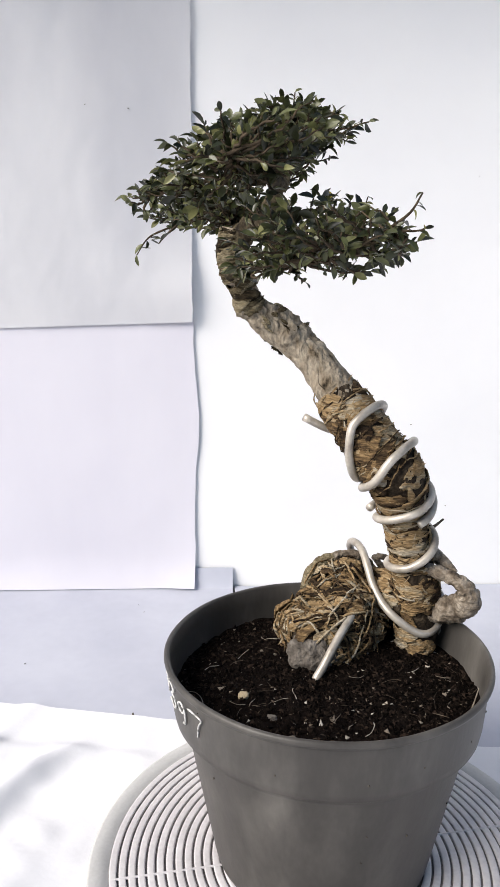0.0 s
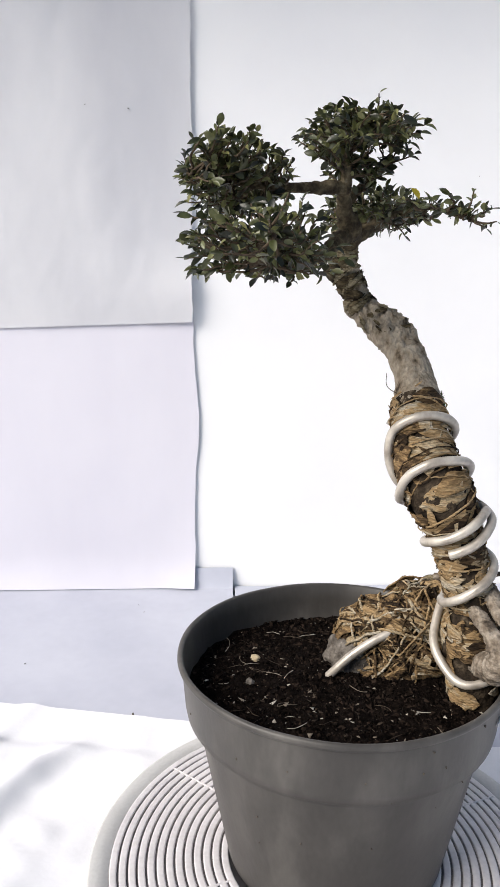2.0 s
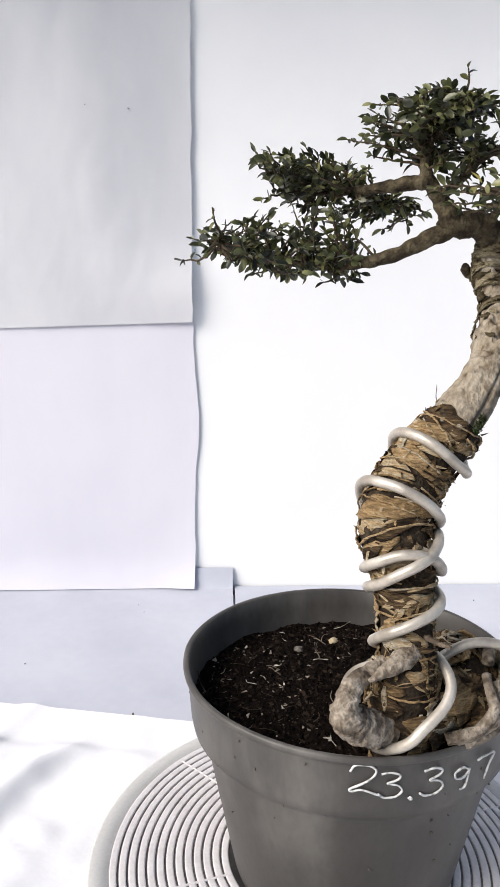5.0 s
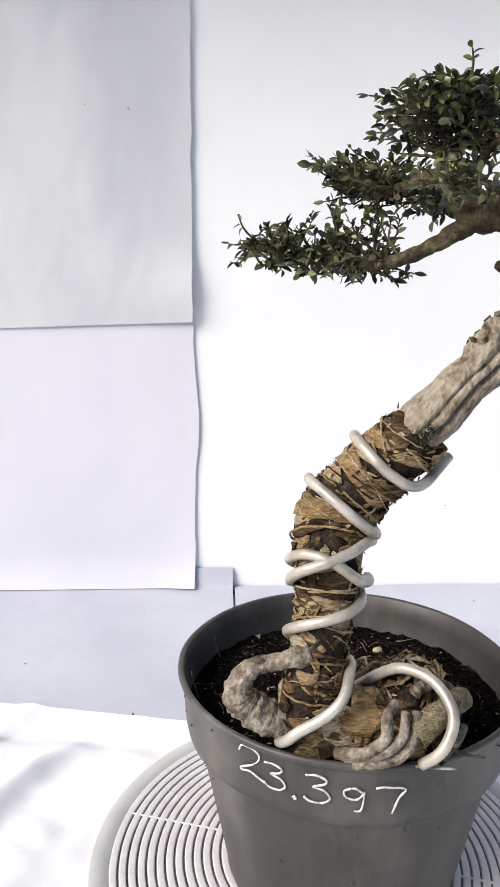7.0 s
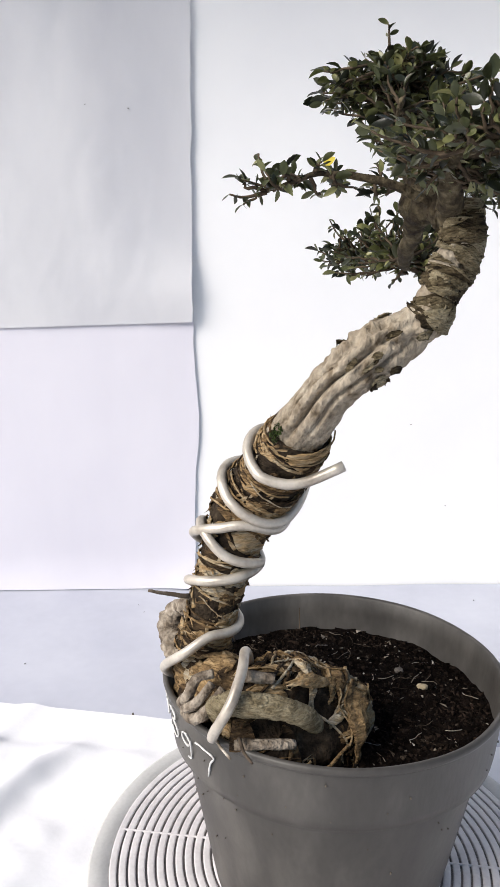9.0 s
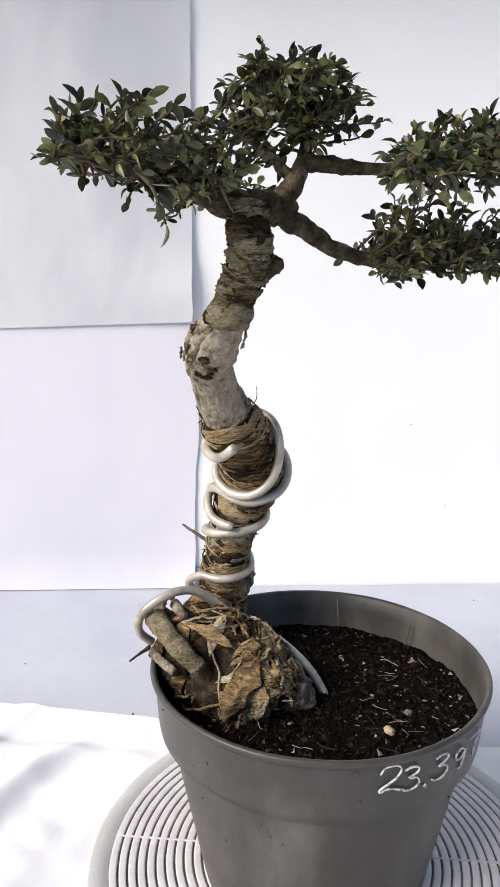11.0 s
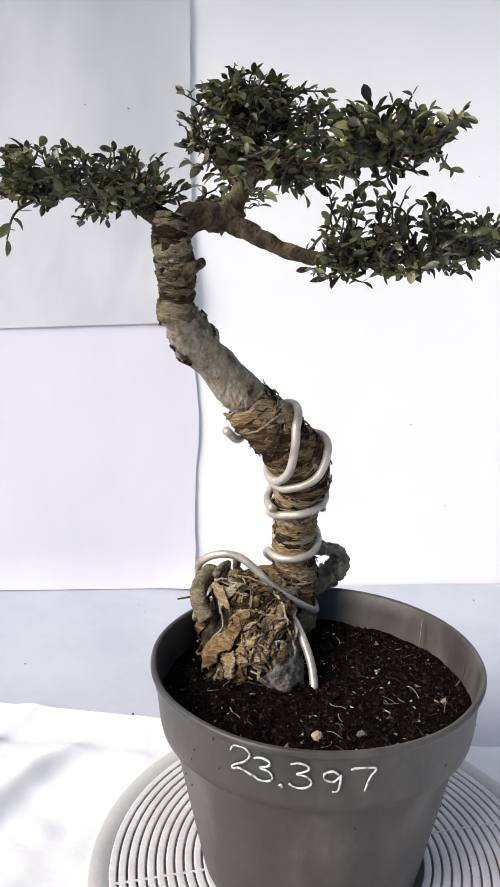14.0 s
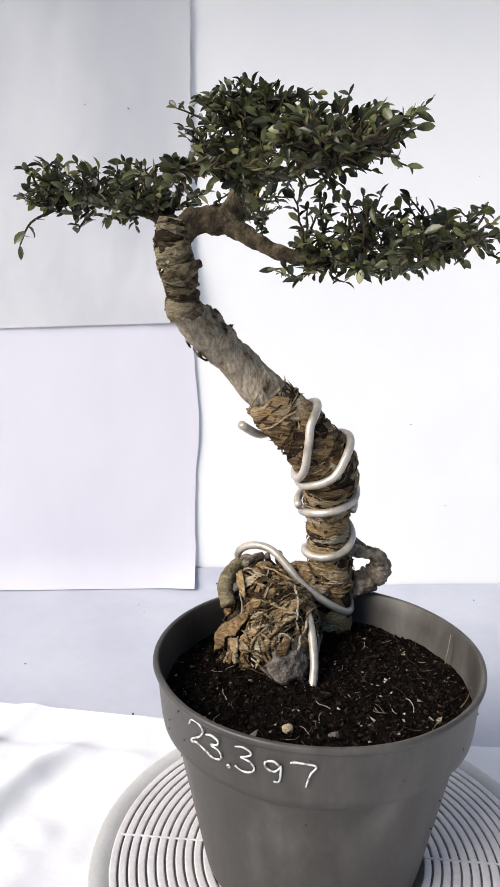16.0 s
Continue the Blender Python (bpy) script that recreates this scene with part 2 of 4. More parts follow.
def floor_sheet(u0, u1, front, lip, name_label, seed):
    def shape(u, v):
        x = u0 + (u1 - u0) * u
        d = front(x) * (1 - v) ** 1.6
        rise = lip(x) * max(0.0, 1 - d / 0.009) ** 1.5
        lift = 0.0022 + 0.0010 * n3((x, d, 0), 9, seed) + 0.0007 * n3((x, d, 0), 30, seed)
        return on_wall(x, lift + rise, d + 0.0018)
    return tagged(sheet("floor_sheet", 1, 1, 50, 110, shape, PAPER_FLOOR, 0.0008), name_label, "paper sheet")


upper_sheet()
lower_sheet()
floor_sheet(-0.5, 0.232, lambda x: 0.32, lambda x: 0.0255, "pale bluish paper sheet lying on the table against the wall", 21)
floor_sheet(0.2345, 1.2, lambda x: 0.42, lambda x: 0.0, "pale bluish-white paper sheet lying behind the pot", 31)


def crumpled_cloth():
    def shape(u, v):
        x = -0.75 + 1.6 * u
        y = -0.75 + (0.888 - 0.03 * min(0, x + 0.1) + 0.004 * n3((u * 14, 0, 0), 1, 8)) * v
        fold = x * 0.93 - y * 0.36
        h = 0.002 + 0.004 * (1 - abs(n3((x * 1.5 + 0.8 * y, y * 0.5, 0), 9, 6))) ** 5 + 0.002 * max(0.0, n3((x * 1.6 + y, y * 0.6, 0), 12, 16)) + 0.004 * abs(n3((x, y, 0), 34, 26))
        h += 0.011 * math.exp(-((fold + 0.225 + 0.012 * n3((y, 0, 0), 14, 3)) / 0.010) ** 2) * min(1.0, max(0.0, (0.11 - y) / 0.06)) + 0.007 * math.exp(-((fold + 0.29 + 0.02 * n3((y, 0, 0), 9, 8)) / 0.009) ** 2)
        r = math.hypot(x, y)
        h *= min(1.0, max(0.0, (r - 0.13) / 0.07))
        over = 0.0036 * min(1.0, max(0.0, (y - 0.02) / 0.06)) * min(1.0, max(0.0, (r - 0.135) / 0.02))
        return (x, y, TABLE + 0.0006 + max(0.0003, h * (1 if y < 0.09 else 0.35)) + over)
    return tagged(sheet("cloth", 1, 1, 260, 170, shape, CLOTH, 0.0006), "crumpled bright white cloth spread on the table", "cloth")


crumpled_cloth()


# ---------- the turntable ----------
def turntable():
    table = new("turntable")
    bm = bmesh.new()
    rings = lathe(bm, [(0.001, -0.0095), (0.149, -0.0095), (0.1515, -0.0085), (0.152, -0.006), (0.152, -0.0015), (0.1512, -0.0003), (0.15, 0.0),
                       (0.1385, 0.0), (0.1378, -0.0012), (0.001, -0.0012)], 160)
    part("plate", bm, PLATE, table, "light grey plastic plate")
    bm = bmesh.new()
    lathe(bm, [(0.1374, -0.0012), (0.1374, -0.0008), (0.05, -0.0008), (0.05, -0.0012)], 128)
    part("groove_bed", bm, PLATE_DARK, table, "dark groove bed between the ribs")
    for i in range(13):
        r = 0.1358 - 0.0059 * i
        bm = bmesh.new()
        lathe(bm, [(r - 0.00225, -0.0008), (r - 0.00225, 0.0004), (r - 0.0020, 0.0007), (r - 0.0012, 0.0008), (r + 0.0012, 0.0008), (r + 0.0020, 0.0007), (r + 0.00225, 0.0004), (r + 0.00225, -0.0008)], 128)
        part("ring", bm, RING, table)
    for k in range(6):
        a = radians(-7 + 60 * k)
        bm = bmesh.new()
        bmesh.ops.create_cube(bm, size=1, matrix=Matrix.Rotation(a, 4, "Z") @ Matrix.Translation((0.1, 0, 0.0003)) @ Matrix.Diagonal((0.074, 0.0016, 0.0014, 1)))
        bmesh.ops.bevel(bm, geom=bm.edges[:], offset=0.0004, segments=1, affect="EDGES")
        part("spoke", bm, RING, table, smooth=False)
    return tagged(table, "light grey round turntable with ivory concentric ribs", "turntable")


# ---------- the pot ----------
PX, PY, RIM = 0.0084, -0.0057, 0.140


def pot_radius(z):
    return float(np.interp(z, [0.0, 0.098, 0.1015, 0.128, 0.141], [0.0695, 0.0885, 0.0945, 0.0978, 0.0995]))


def pot():
    ob = new("plant_pot")
    bm = bmesh.new()
    prof = [(0.001, 0.0015), (0.066, 0.0015), (0.0688, 0.0025), (0.0695, 0.005), (0.0875, 0.0945), (0.089, 0.0985), (0.0925, 0.1008), (0.0945, 0.1025), (0.0955, 0.108), (0.0978, 0.1345),
            (0.098, 0.1350), (0.0999, 0.1362), (0.1004, 0.1377), (0.1002, 0.1392), (0.0992, 0.140), (0.0978, 0.1398), (0.0968, 0.1387), (0.0955, 0.128), (0.0925, 0.104), (0.087, 0.096), (0.067, 0.006), (0.001, 0.004)]
    lathe(bm, prof, 128, PX, PY)
    for v in bm.verts:
        d = Vector((v.co.x - PX, v.co.y - PY, 0))
        if d.length > 0.03:
            v.co += d.normalized() * 0.0006 * n3(v.co, 22, 4)
    part("body", bm, POT, ob)
    rnd = random.Random(8)
    verts, faces = [], []
    for _ in range(46):
        a, z, r = rnd.random() * 6.28, 0.04 + 0.094 * rnd.random() ** 0.6, rnd.uniform(0.0003, 0.0008)
        c, b = Vector((PX + pot_radius(z) * math.cos(a), PY + pot_radius(z) * math.sin(a), z)), len(verts)
        n, t = Vector((math.cos(a), math.sin(a), 0)), Vector((-math.sin(a), math.cos(a), 0))
        verts += [c - n * 0.001, *(c + (t * math.cos(k) + Vector((0, 0, 1.3)) * math.sin(k)) * r * rnd.uniform(0.6, 1.3) + n * 0.0002 for k in (0, 1.26, 2.5, 3.8, 5.0)), c + n * 0.0006]
        for k in range(5):
            faces += [(b, b + 1 + (k + 1) % 5, b + 1 + k), (b + 6, b + 1 + k, b + 1 + (k + 1) % 5)]
    raw("dirt_specks", verts, faces, DEBRIS, ob, "dark dried dirt specks")["kind"] = "stuff"
    return ob


GLYPHS = {  # strokes of a quick hand in a cell one unit high
    "2": [(0.00, 0.72), (0.10, 0.95), (0.34, 1.00), (0.46, 0.82), (0.34, 0.50), (0.02, 0.12), (0.05, 0.04), (0.22, 0.14), (0.60, 0.00)],
    "3": [(0.00, 0.90), (0.18, 1.00), (0.38, 0.93), (0.36, 0.74), (0.14, 0.56), (0.36, 0.50), (0.46, 0.28), (0.34, 0.06), (0.10, 0.00), (-0.04, 0.10)],
    ".": [(0.00, 0.02), (0.03, 0.06), (0.06, 0.01), (0.02, 0.00)],
    "9": [(0.44, 0.84), (0.26, 0.98), (0.04, 0.84), (0.06, 0.58), (0.28, 0.50), (0.44, 0.76), (0.46, 0.86), (0.45, 0.40), (0.40, 0.06), (0.26, 0.00)],
    "7": [(0.00, 0.90), (0.20, 0.96), (0.58, 0.92), (0.46, 0.56), (0.36, 0.00)],
}


def inscription(parent, a0, a1, top0, top1, size):
    """Number written by hand in marker round the collar of the pot, as raised strokes."""
    verts, faces = [], []
    for glyph, start, drop, grow in (("2", 0.0, 0.0, 1.05), ("3", 0.175, 0.05, 0.92), (".", 0.345, 0.10, 1.3), ("3", 0.425, 0.0, 1.0), ("9", 0.635, 0.02, 0.85), ("7", 0.815, -0.02, 0.98)):
        line = smooth_path(GLYPHS[glyph], 7)
        pts = []
        for gx, gy in line:
            u = start + gx * 0.30 * grow
            a = radians(a0 + (a1 - a0) * u)
            z = top0 + (top1 - top0) * u - (1 - gy * grow + drop) * size + 0.0003 * n3((gx * 5, gy * 5, a0), 1, start)
            r = pot_radius(z) + 0.0006
            pts.append((PX + r * math.cos(a), PY + r * math.sin(a), z))
        width = [0.00054 * (1 + 0.35 * n3((k * 0.35, start * 9, a0), 1, 2)) for k in range(len(pts))]
        tube(pts, width, 6, verts=verts, faces=faces)
    return raw("number", verts, faces, MARKER, parent, "white handwritten number 23.397")


# ---------- soil ----------
def soil_height(x, y):
    lx, ly = x - PX, y - PY
    h = 0.119 + 0.004 * math.exp(-((lx - 0.02) ** 2 + (ly + 0.06) ** 2) / 0.0018) - 0.004 * min(1, (lx * lx + ly * ly) / 0.0081)
    return h + 0.0022 * n3((x, y, 0), 45, 2) + 0.0016 * n3((x, y, 0), 110, 7)


def soil():
    ob = new("soil")
    bm = bmesh.new()
    cen = bm.verts.new((PX, PY, soil_height(PX, PY)))
    rings = []
    for i in range(1, 61):
        r = 0.0945 * i / 60
        rings.append([bm.verts.new((PX + r * math.cos(a), PY + r * math.sin(a), 0)) for a in (2 * math.pi * k / 140 for k in range(140))])
    for ring in rings:
        for v in ring:
            v.co.z = soil_height(v.co.x, v.co.y) + random.uniform(-0.0006, 0.0006)
    for k in range(140):
        bm.faces.new((cen, rings[0][k], rings[0][(k + 1) % 140]))
    for a, b in zip(rings, rings[1:]):
        for k in range(140):
            bm.faces.new((a[k], b[k], b[(k + 1) % 140], a[(k + 1) % 140]))
    part("soil_bed", bm, SOIL, ob)
    rnd = random.Random(5)

    def scatter(count, lo, hi, flat, mat, name, label):
        verts, faces = [], []
        base_v = [(1, 0, 0), (-0.6, 0.8, 0), (-0.5, -0.85, 0), (0.1, 0.1, 0.9), (0.0, -0.1, -0.8)]
        base_f = [(0, 1, 3), (1, 2, 3), (2, 0, 3), (1, 0, 4), (2, 1, 4), (0, 2, 4)]
        for _ in range(count):
            r, a = 0.0925 * math.sqrt(rnd.random()), rnd.random() * 2 * math.pi
            x, y = PX + r * math.cos(a), PY + r * math.sin(a)
            s = lo + (hi - lo) * rnd.random() ** 2.5
            rot = Euler((rnd.uniform(-0.6, 0.6), rnd.uniform(-0.6, 0.6), rnd.random() * 6.3)).to_matrix()
            el = rnd.uniform(0.7, 1.9)
            b = len(verts)
            for v in base_v:
                j = Vector((v[0] * el, v[1], v[2] * flat)) * s * rnd.uniform(0.75, 1.2)
                verts.append(rot @ j + Vector((x, y, soil_height(x, y) + s * 0.25)))
            faces += [tuple(i + b for i in f) for f in base_f]
        o = raw(name, verts, faces, mat, ob, label, smooth=False)
        o["kind"] = "stuff"

    scatter(9000, 0.0004, 0.0021, 0.8, CRUMB, "soil_crumbs", "dark soil crumbs")
    scatter(28, 0.0013, 0.0026, 0.25, CHIP, "straw_scraps", "broad pale scraps of bark and straw")
    scatter(620, 0.0004, 0.0019, 0.35, CHIP, "bark_chips", "pale bark and straw chips")
    verts, faces = [], []
    for _ in range(75):
        r, a = 0.088 * math.sqrt(rnd.random()), rnd.random() * 6.3
        x, y = PX + r * math.cos(a), PY + r * math.sin(a)
        p = Vector((x, y, soil_height(x, y) + 0.0008))
        d = rnd.random() * 6.3
        pts = [p]
        for _ in range(3):
            d += rnd.uniform(-0.7, 0.7)
            q = pts[-1] + Vector((math.cos(d), math.sin(d), rnd.uniform(-0.15, 0.35))) * rnd.uniform(0.002, 0.005)
            pts.append(q)
        tube(smooth_path(pts, 3), [0.0002] * 10, 4, verts=verts, faces=faces)
    o = raw("root_hairs", verts, faces, CHIP, ob, "thin pale root hairs")
    o["kind"] = "stuff"
    return tagged(ob, "dark crumbly potting soil with pale chips in the pot", "soil")


def pebble(x, y, r, mat, label, flat=0.6, seed=1):
    bm = bmesh.new()
    bmesh.ops.create_icosphere(bm, subdivisions=4, radius=r)
    for v in bm.verts:
        v.co *= 1 + 0.3 * n3(v.co / r, 1.1, seed) + 0.22 * n3(v.co / r, 2.6, seed) + 0.14 * n3(v.co / r, 6, seed)
        v.co.z *= flat
        v.co += Vector((x, y, soil_height(x, y) + r * flat * 0.35))
    return tagged(part("stone", bm, mat), label, "stone")


# ---------- the bonsai ----------
TRUNK = [(-0.0117, -0.0833, 0.1120, 0.0125), (-0.0110, -0.0828, 0.1400, 0.0140), (-0.0092, -0.0820, 0.1650, 0.0142), (-0.0068, -0.0792, 0.1820, 0.0130), (-0.0049, -0.0739, 0.2027, 0.0133),
         (-0.0032, -0.0677, 0.2233, 0.0151), (-0.0024, -0.0582, 0.2438, 0.0180), (0.0131, -0.0516, 0.2643, 0.0166), (0.0329, -0.0517, 0.2848, 0.0154), (0.0420, -0.0520, 0.2951, 0.0138),
         (0.0509, -0.0512, 0.3053, 0.0123), (0.0595, -0.0484, 0.3156, 0.0118), (0.0708, -0.0443, 0.3258, 0.0127), (0.0798, -0.0337, 0.3361, 0.0123), (0.0889, -0.0222, 0.3463, 0.0091),
         (0.0896, -0.0180, 0.3566, 0.0077), (0.0910, -0.0119, 0.3669, 0.0089), (0.0935, -0.0090, 0.3771, 0.0084), (0.0945, -0.0095, 0.3860, 0.0080), (0.0930, -0.0100, 0.3950, 0.0070)]
AXIS = smooth_path(TRUNK, 16)


def trunk_at(z):
    """Centre and radius of the trunk at a height."""
    return np.array([np.interp(z, AXIS[:, 2], AXIS[:, k]) for k in range(4)])


def trunk_mesh(parent):
    seg, n = 96, len(AXIS)
    tan, us, vs = frames_along(AXIS[:, :3])
    verts, faces = [], []
    for i in range(n):
        for k in range(seg):
            a = 2 * math.pi * k / seg
            d = us[i] * math.cos(a) + vs[i] * math.sin(a)
            c, r = AXIS[i, :3], AXIS[i, 3]
            q = c + d * r
            z = q[2]
            knob = math.exp(-((z - 0.338) / 0.012) ** 2) + 0.6 * math.exp(-((z - 0.375) / 0.02) ** 2)
            f = 0.10 * n3(q, 60, 1) + 0.16 * knob * n3(q, 75, 21) + (0.05 + 0.20 * knob) * n3(q, 150, 2) + (0.03 + 0.08 * knob) * n3(q, 330, 3)
            f -= (0.05 + 0.09 * knob) * max(0.0, 1 - 5 * abs(n3(q * np.array((1, 1, 0.5)), 130, 8))) + 0.03 * max(0.0, 1 - 6 * abs(n3(q, 300, 9)))
            t = tan[i]
            gp = np.array((0.63, -0.775, 0.0))
            gp = gp - t * gp.dot(t)
            gp /= np.linalg.norm(gp)
            turn = math.atan2(d.dot(np.cross(t, gp)), d.dot(gp)) + 0.18 * n3((0, 0, z), 60, 3)
            along = math.exp(-((z - 0.315) / 0.024) ** 4)
            groove = -along * (0.50 * math.exp(-((turn + 0.10) / 0.11) ** 2) + 0.30 * math.exp(-((turn - 0.55) / 0.07) ** 2) + 0.22 * math.exp(-((turn + 0.65) / 0.07) ** 2))
            step = 0.05 * math.sin(z * 900 + 3 * n3(q, 70, 4)) * math.exp(-((z - 0.372) / 0.016) ** 2)
            slim = 0.90 + 0.10 * min(1.0, max(0.0, (z - 0.284) / 0.010))
            verts.append(c + d * r * slim * (1 + f + groove + step))
    for i in range(n - 1):
        for k in range(seg):
            a, b = i * seg + k, i * seg + (k + 1) % seg
            faces.append((a, b, b + seg, a + seg))
    faces.append(tuple(range(seg))[::-1])
    faces.append(tuple((n - 1) * seg + k for k in range(seg)))
    return raw("trunk", verts, faces, BARK, parent, "leaning grey-tan trunk with knobs and rough bark")


LUMP_A, LUMP_B = Vector((0.040, -0.0790, 0.1450)), Vector((0.0330, -0.0240, 0.1230))


def lump_point(a, s, grow=0.0):
    """Place on the swollen root: a round its long axis, s from -1 to 1 along it."""
    axis = LUMP_B - LUMP_A
    mid, half, t = (LUMP_A + LUMP_B) / 2, axis.length / 2 + 0.012, axis.normalized()
    side = t.cross(Vector((0, 0, 1))).normalized()
    up = side.cross(t)
    r = 0.0300 * math.sqrt(max(0.0, 1 - abs(s) ** 2.6))
    turn = (a + math.pi) % (2 * math.pi) - math.pi
    hollow = math.exp(-((turn - 0.38) / 0.50) ** 4 - ((s + 0.42) / 0.46) ** 4)
    r -= 0.009 * hollow
    q = mid + t * half * s + (side * math.cos(a) + up * math.sin(a) * 0.98) * r
    n = (side * math.cos(a) + up * math.sin(a) + t * s * 0.6).normalized()
    return q + n * (0.0066 * n3(q, 38, 8) + 0.0040 * n3(q, 85, 9) + 0.0016 * n3(q, 210, 12) + grow), n


def in_hollow(u, v):
    """Whether a place on the swollen root lies in its torn-open side."""
    return -0.25 < u < 0.95 and -0.95 < v < 0.12


def lump_mesh(parent):
    verts, faces, nu, nv = [], [], 96, 60
    for j in range(nv + 1):
        s = math.sin((j / nv - 0.5) * math.pi) * 0.999
        for i in range(nu):
            verts.append(lump_point(2 * math.pi * i / nu, s)[0])
    for j in range(nv):
        for i in range(nu):
            a, b = j * nu + i, j * nu + (i + 1) % nu
            faces.append((a, b, b + nu, a + nu))
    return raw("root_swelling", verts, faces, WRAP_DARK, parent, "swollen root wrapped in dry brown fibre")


def strap(place, u0, v0, du, dv, tilt, lift, rnd, nu=7, nv=2, thick=0.0005):
    """One torn strip of fibre on a surface, ragged and narrowing at its ends; place(u, v, lift) gives a point."""
    verts, faces = [], []
    skew, seed, blunt = rnd.uniform(-0.35, 0.35), rnd.random() * 50, rnd.uniform(2.0, 5.0)
    low, high = [], []
    for i in range(nu + 1):
        f = i / nu
        end = max(0.06, 1 - abs(2 * f - 1 + 0.25 * skew) ** blunt)
        low.append(-0.5 * end * (1 + 0.45 * n3((f * 5, seed, 0), 1, 3)) + skew * (f - 0.5) * 0.5)
        high.append(0.5 * end * (1 + 0.45 * n3((f * 5, seed, 9), 1, 7)) + skew * (f - 0.5) * 0.5)
    for layer in (0, 1):
        for j in range(nv + 1):
            for i in range(nu + 1):
                fu = i / nu - 0.5
                fv = low[i] + (high[i] - low[i]) * j / nv
                u, v = u0 + du * fu, v0 + dv * fv + tilt * fu
                if layer == 0:
                    e = 0.0010 * (abs(fu) * 2) ** 4 * rnd.random() + 0.0003 * rnd.random() + 0.0011 * n3((fu * du * 2.2, fv * 4, seed), 1.3, 5) + 0.0005 * n3((fu * du * 2, fv * 14, seed), 1, 8)
                    verts.append(Vector(place(u, v, lift + e)))
                else:
                    k = j * (nu + 1) + i
                    verts.append(verts[k] - (verts[k] - Vector(place(u, v, -0.004))).normalized() * thick)
    w, off = nu + 1, (nu + 1) * (nv + 1)
    for j in range(nv):
        for i in range(nu):
            a = j * w + i
            faces += [(a, a + 1, a + w + 1, a + w), (off + a, off + a + w, off + a + w + 1, off + a + 1)]
    rim = list(range(w)) + [j * w + nu for j in range(1, nv + 1)] + [nv * w + i for i in range(nu - 1, -1, -1)] + [j * w for j in range(nv - 1, 0, -1)]
    for a, b in zip(rim, rim[1:] + rim[:1]):
        faces.append((a, a + off, b + off, b))
    return verts, faces


def on_trunk(u, v, lift):
    c = trunk_at(v)
    i = int(np.argmin(abs(AXIS[:, 2] - v)))
    t = AXIS[min(i + 1, len(AXIS) - 1), :3] - AXIS[max(i - 1, 0), :3]
    t = Vector(t).normalized()
    d = Vector((math.cos(u), math.sin(u), 0))
    d = (d - t * d.dot(t)).normalized()
    return Vector(c[:3]) + d * (c[3] * 1.03 + lift)


def on_lump(u, v, lift):
    return lump_point(u, max(-0.97, min(0.97, v)), lift + 0.0006)[0]


def wire_path(knots, grow=0.0036):
    """Turns of wire round the trunk from (degrees, height[, distance off the bark])."""
    ks = np.array([(k[0], k[1], k[2] if len(k) > 2 else 0.0) for k in knots], float)
    out = []
    for a in np.arange(ks[0, 0], ks[-1, 0] + 1, 8):
        z, off = np.interp(a, ks[:, 0], ks[:, 1]), np.interp(a, ks[:, 0], ks[:, 2])
        out.append(on_trunk(radians(a), z, grow + off))
    return out


def soften(path, times=3):
    path = np.array(path, float)
    for _ in range(times):
        q = path.copy()
        q[1:-1] = (path[:-2] + 2 * path[1:-1] + path[2:]) / 4
        path = q
    return path


WIRE_R = 0.0027


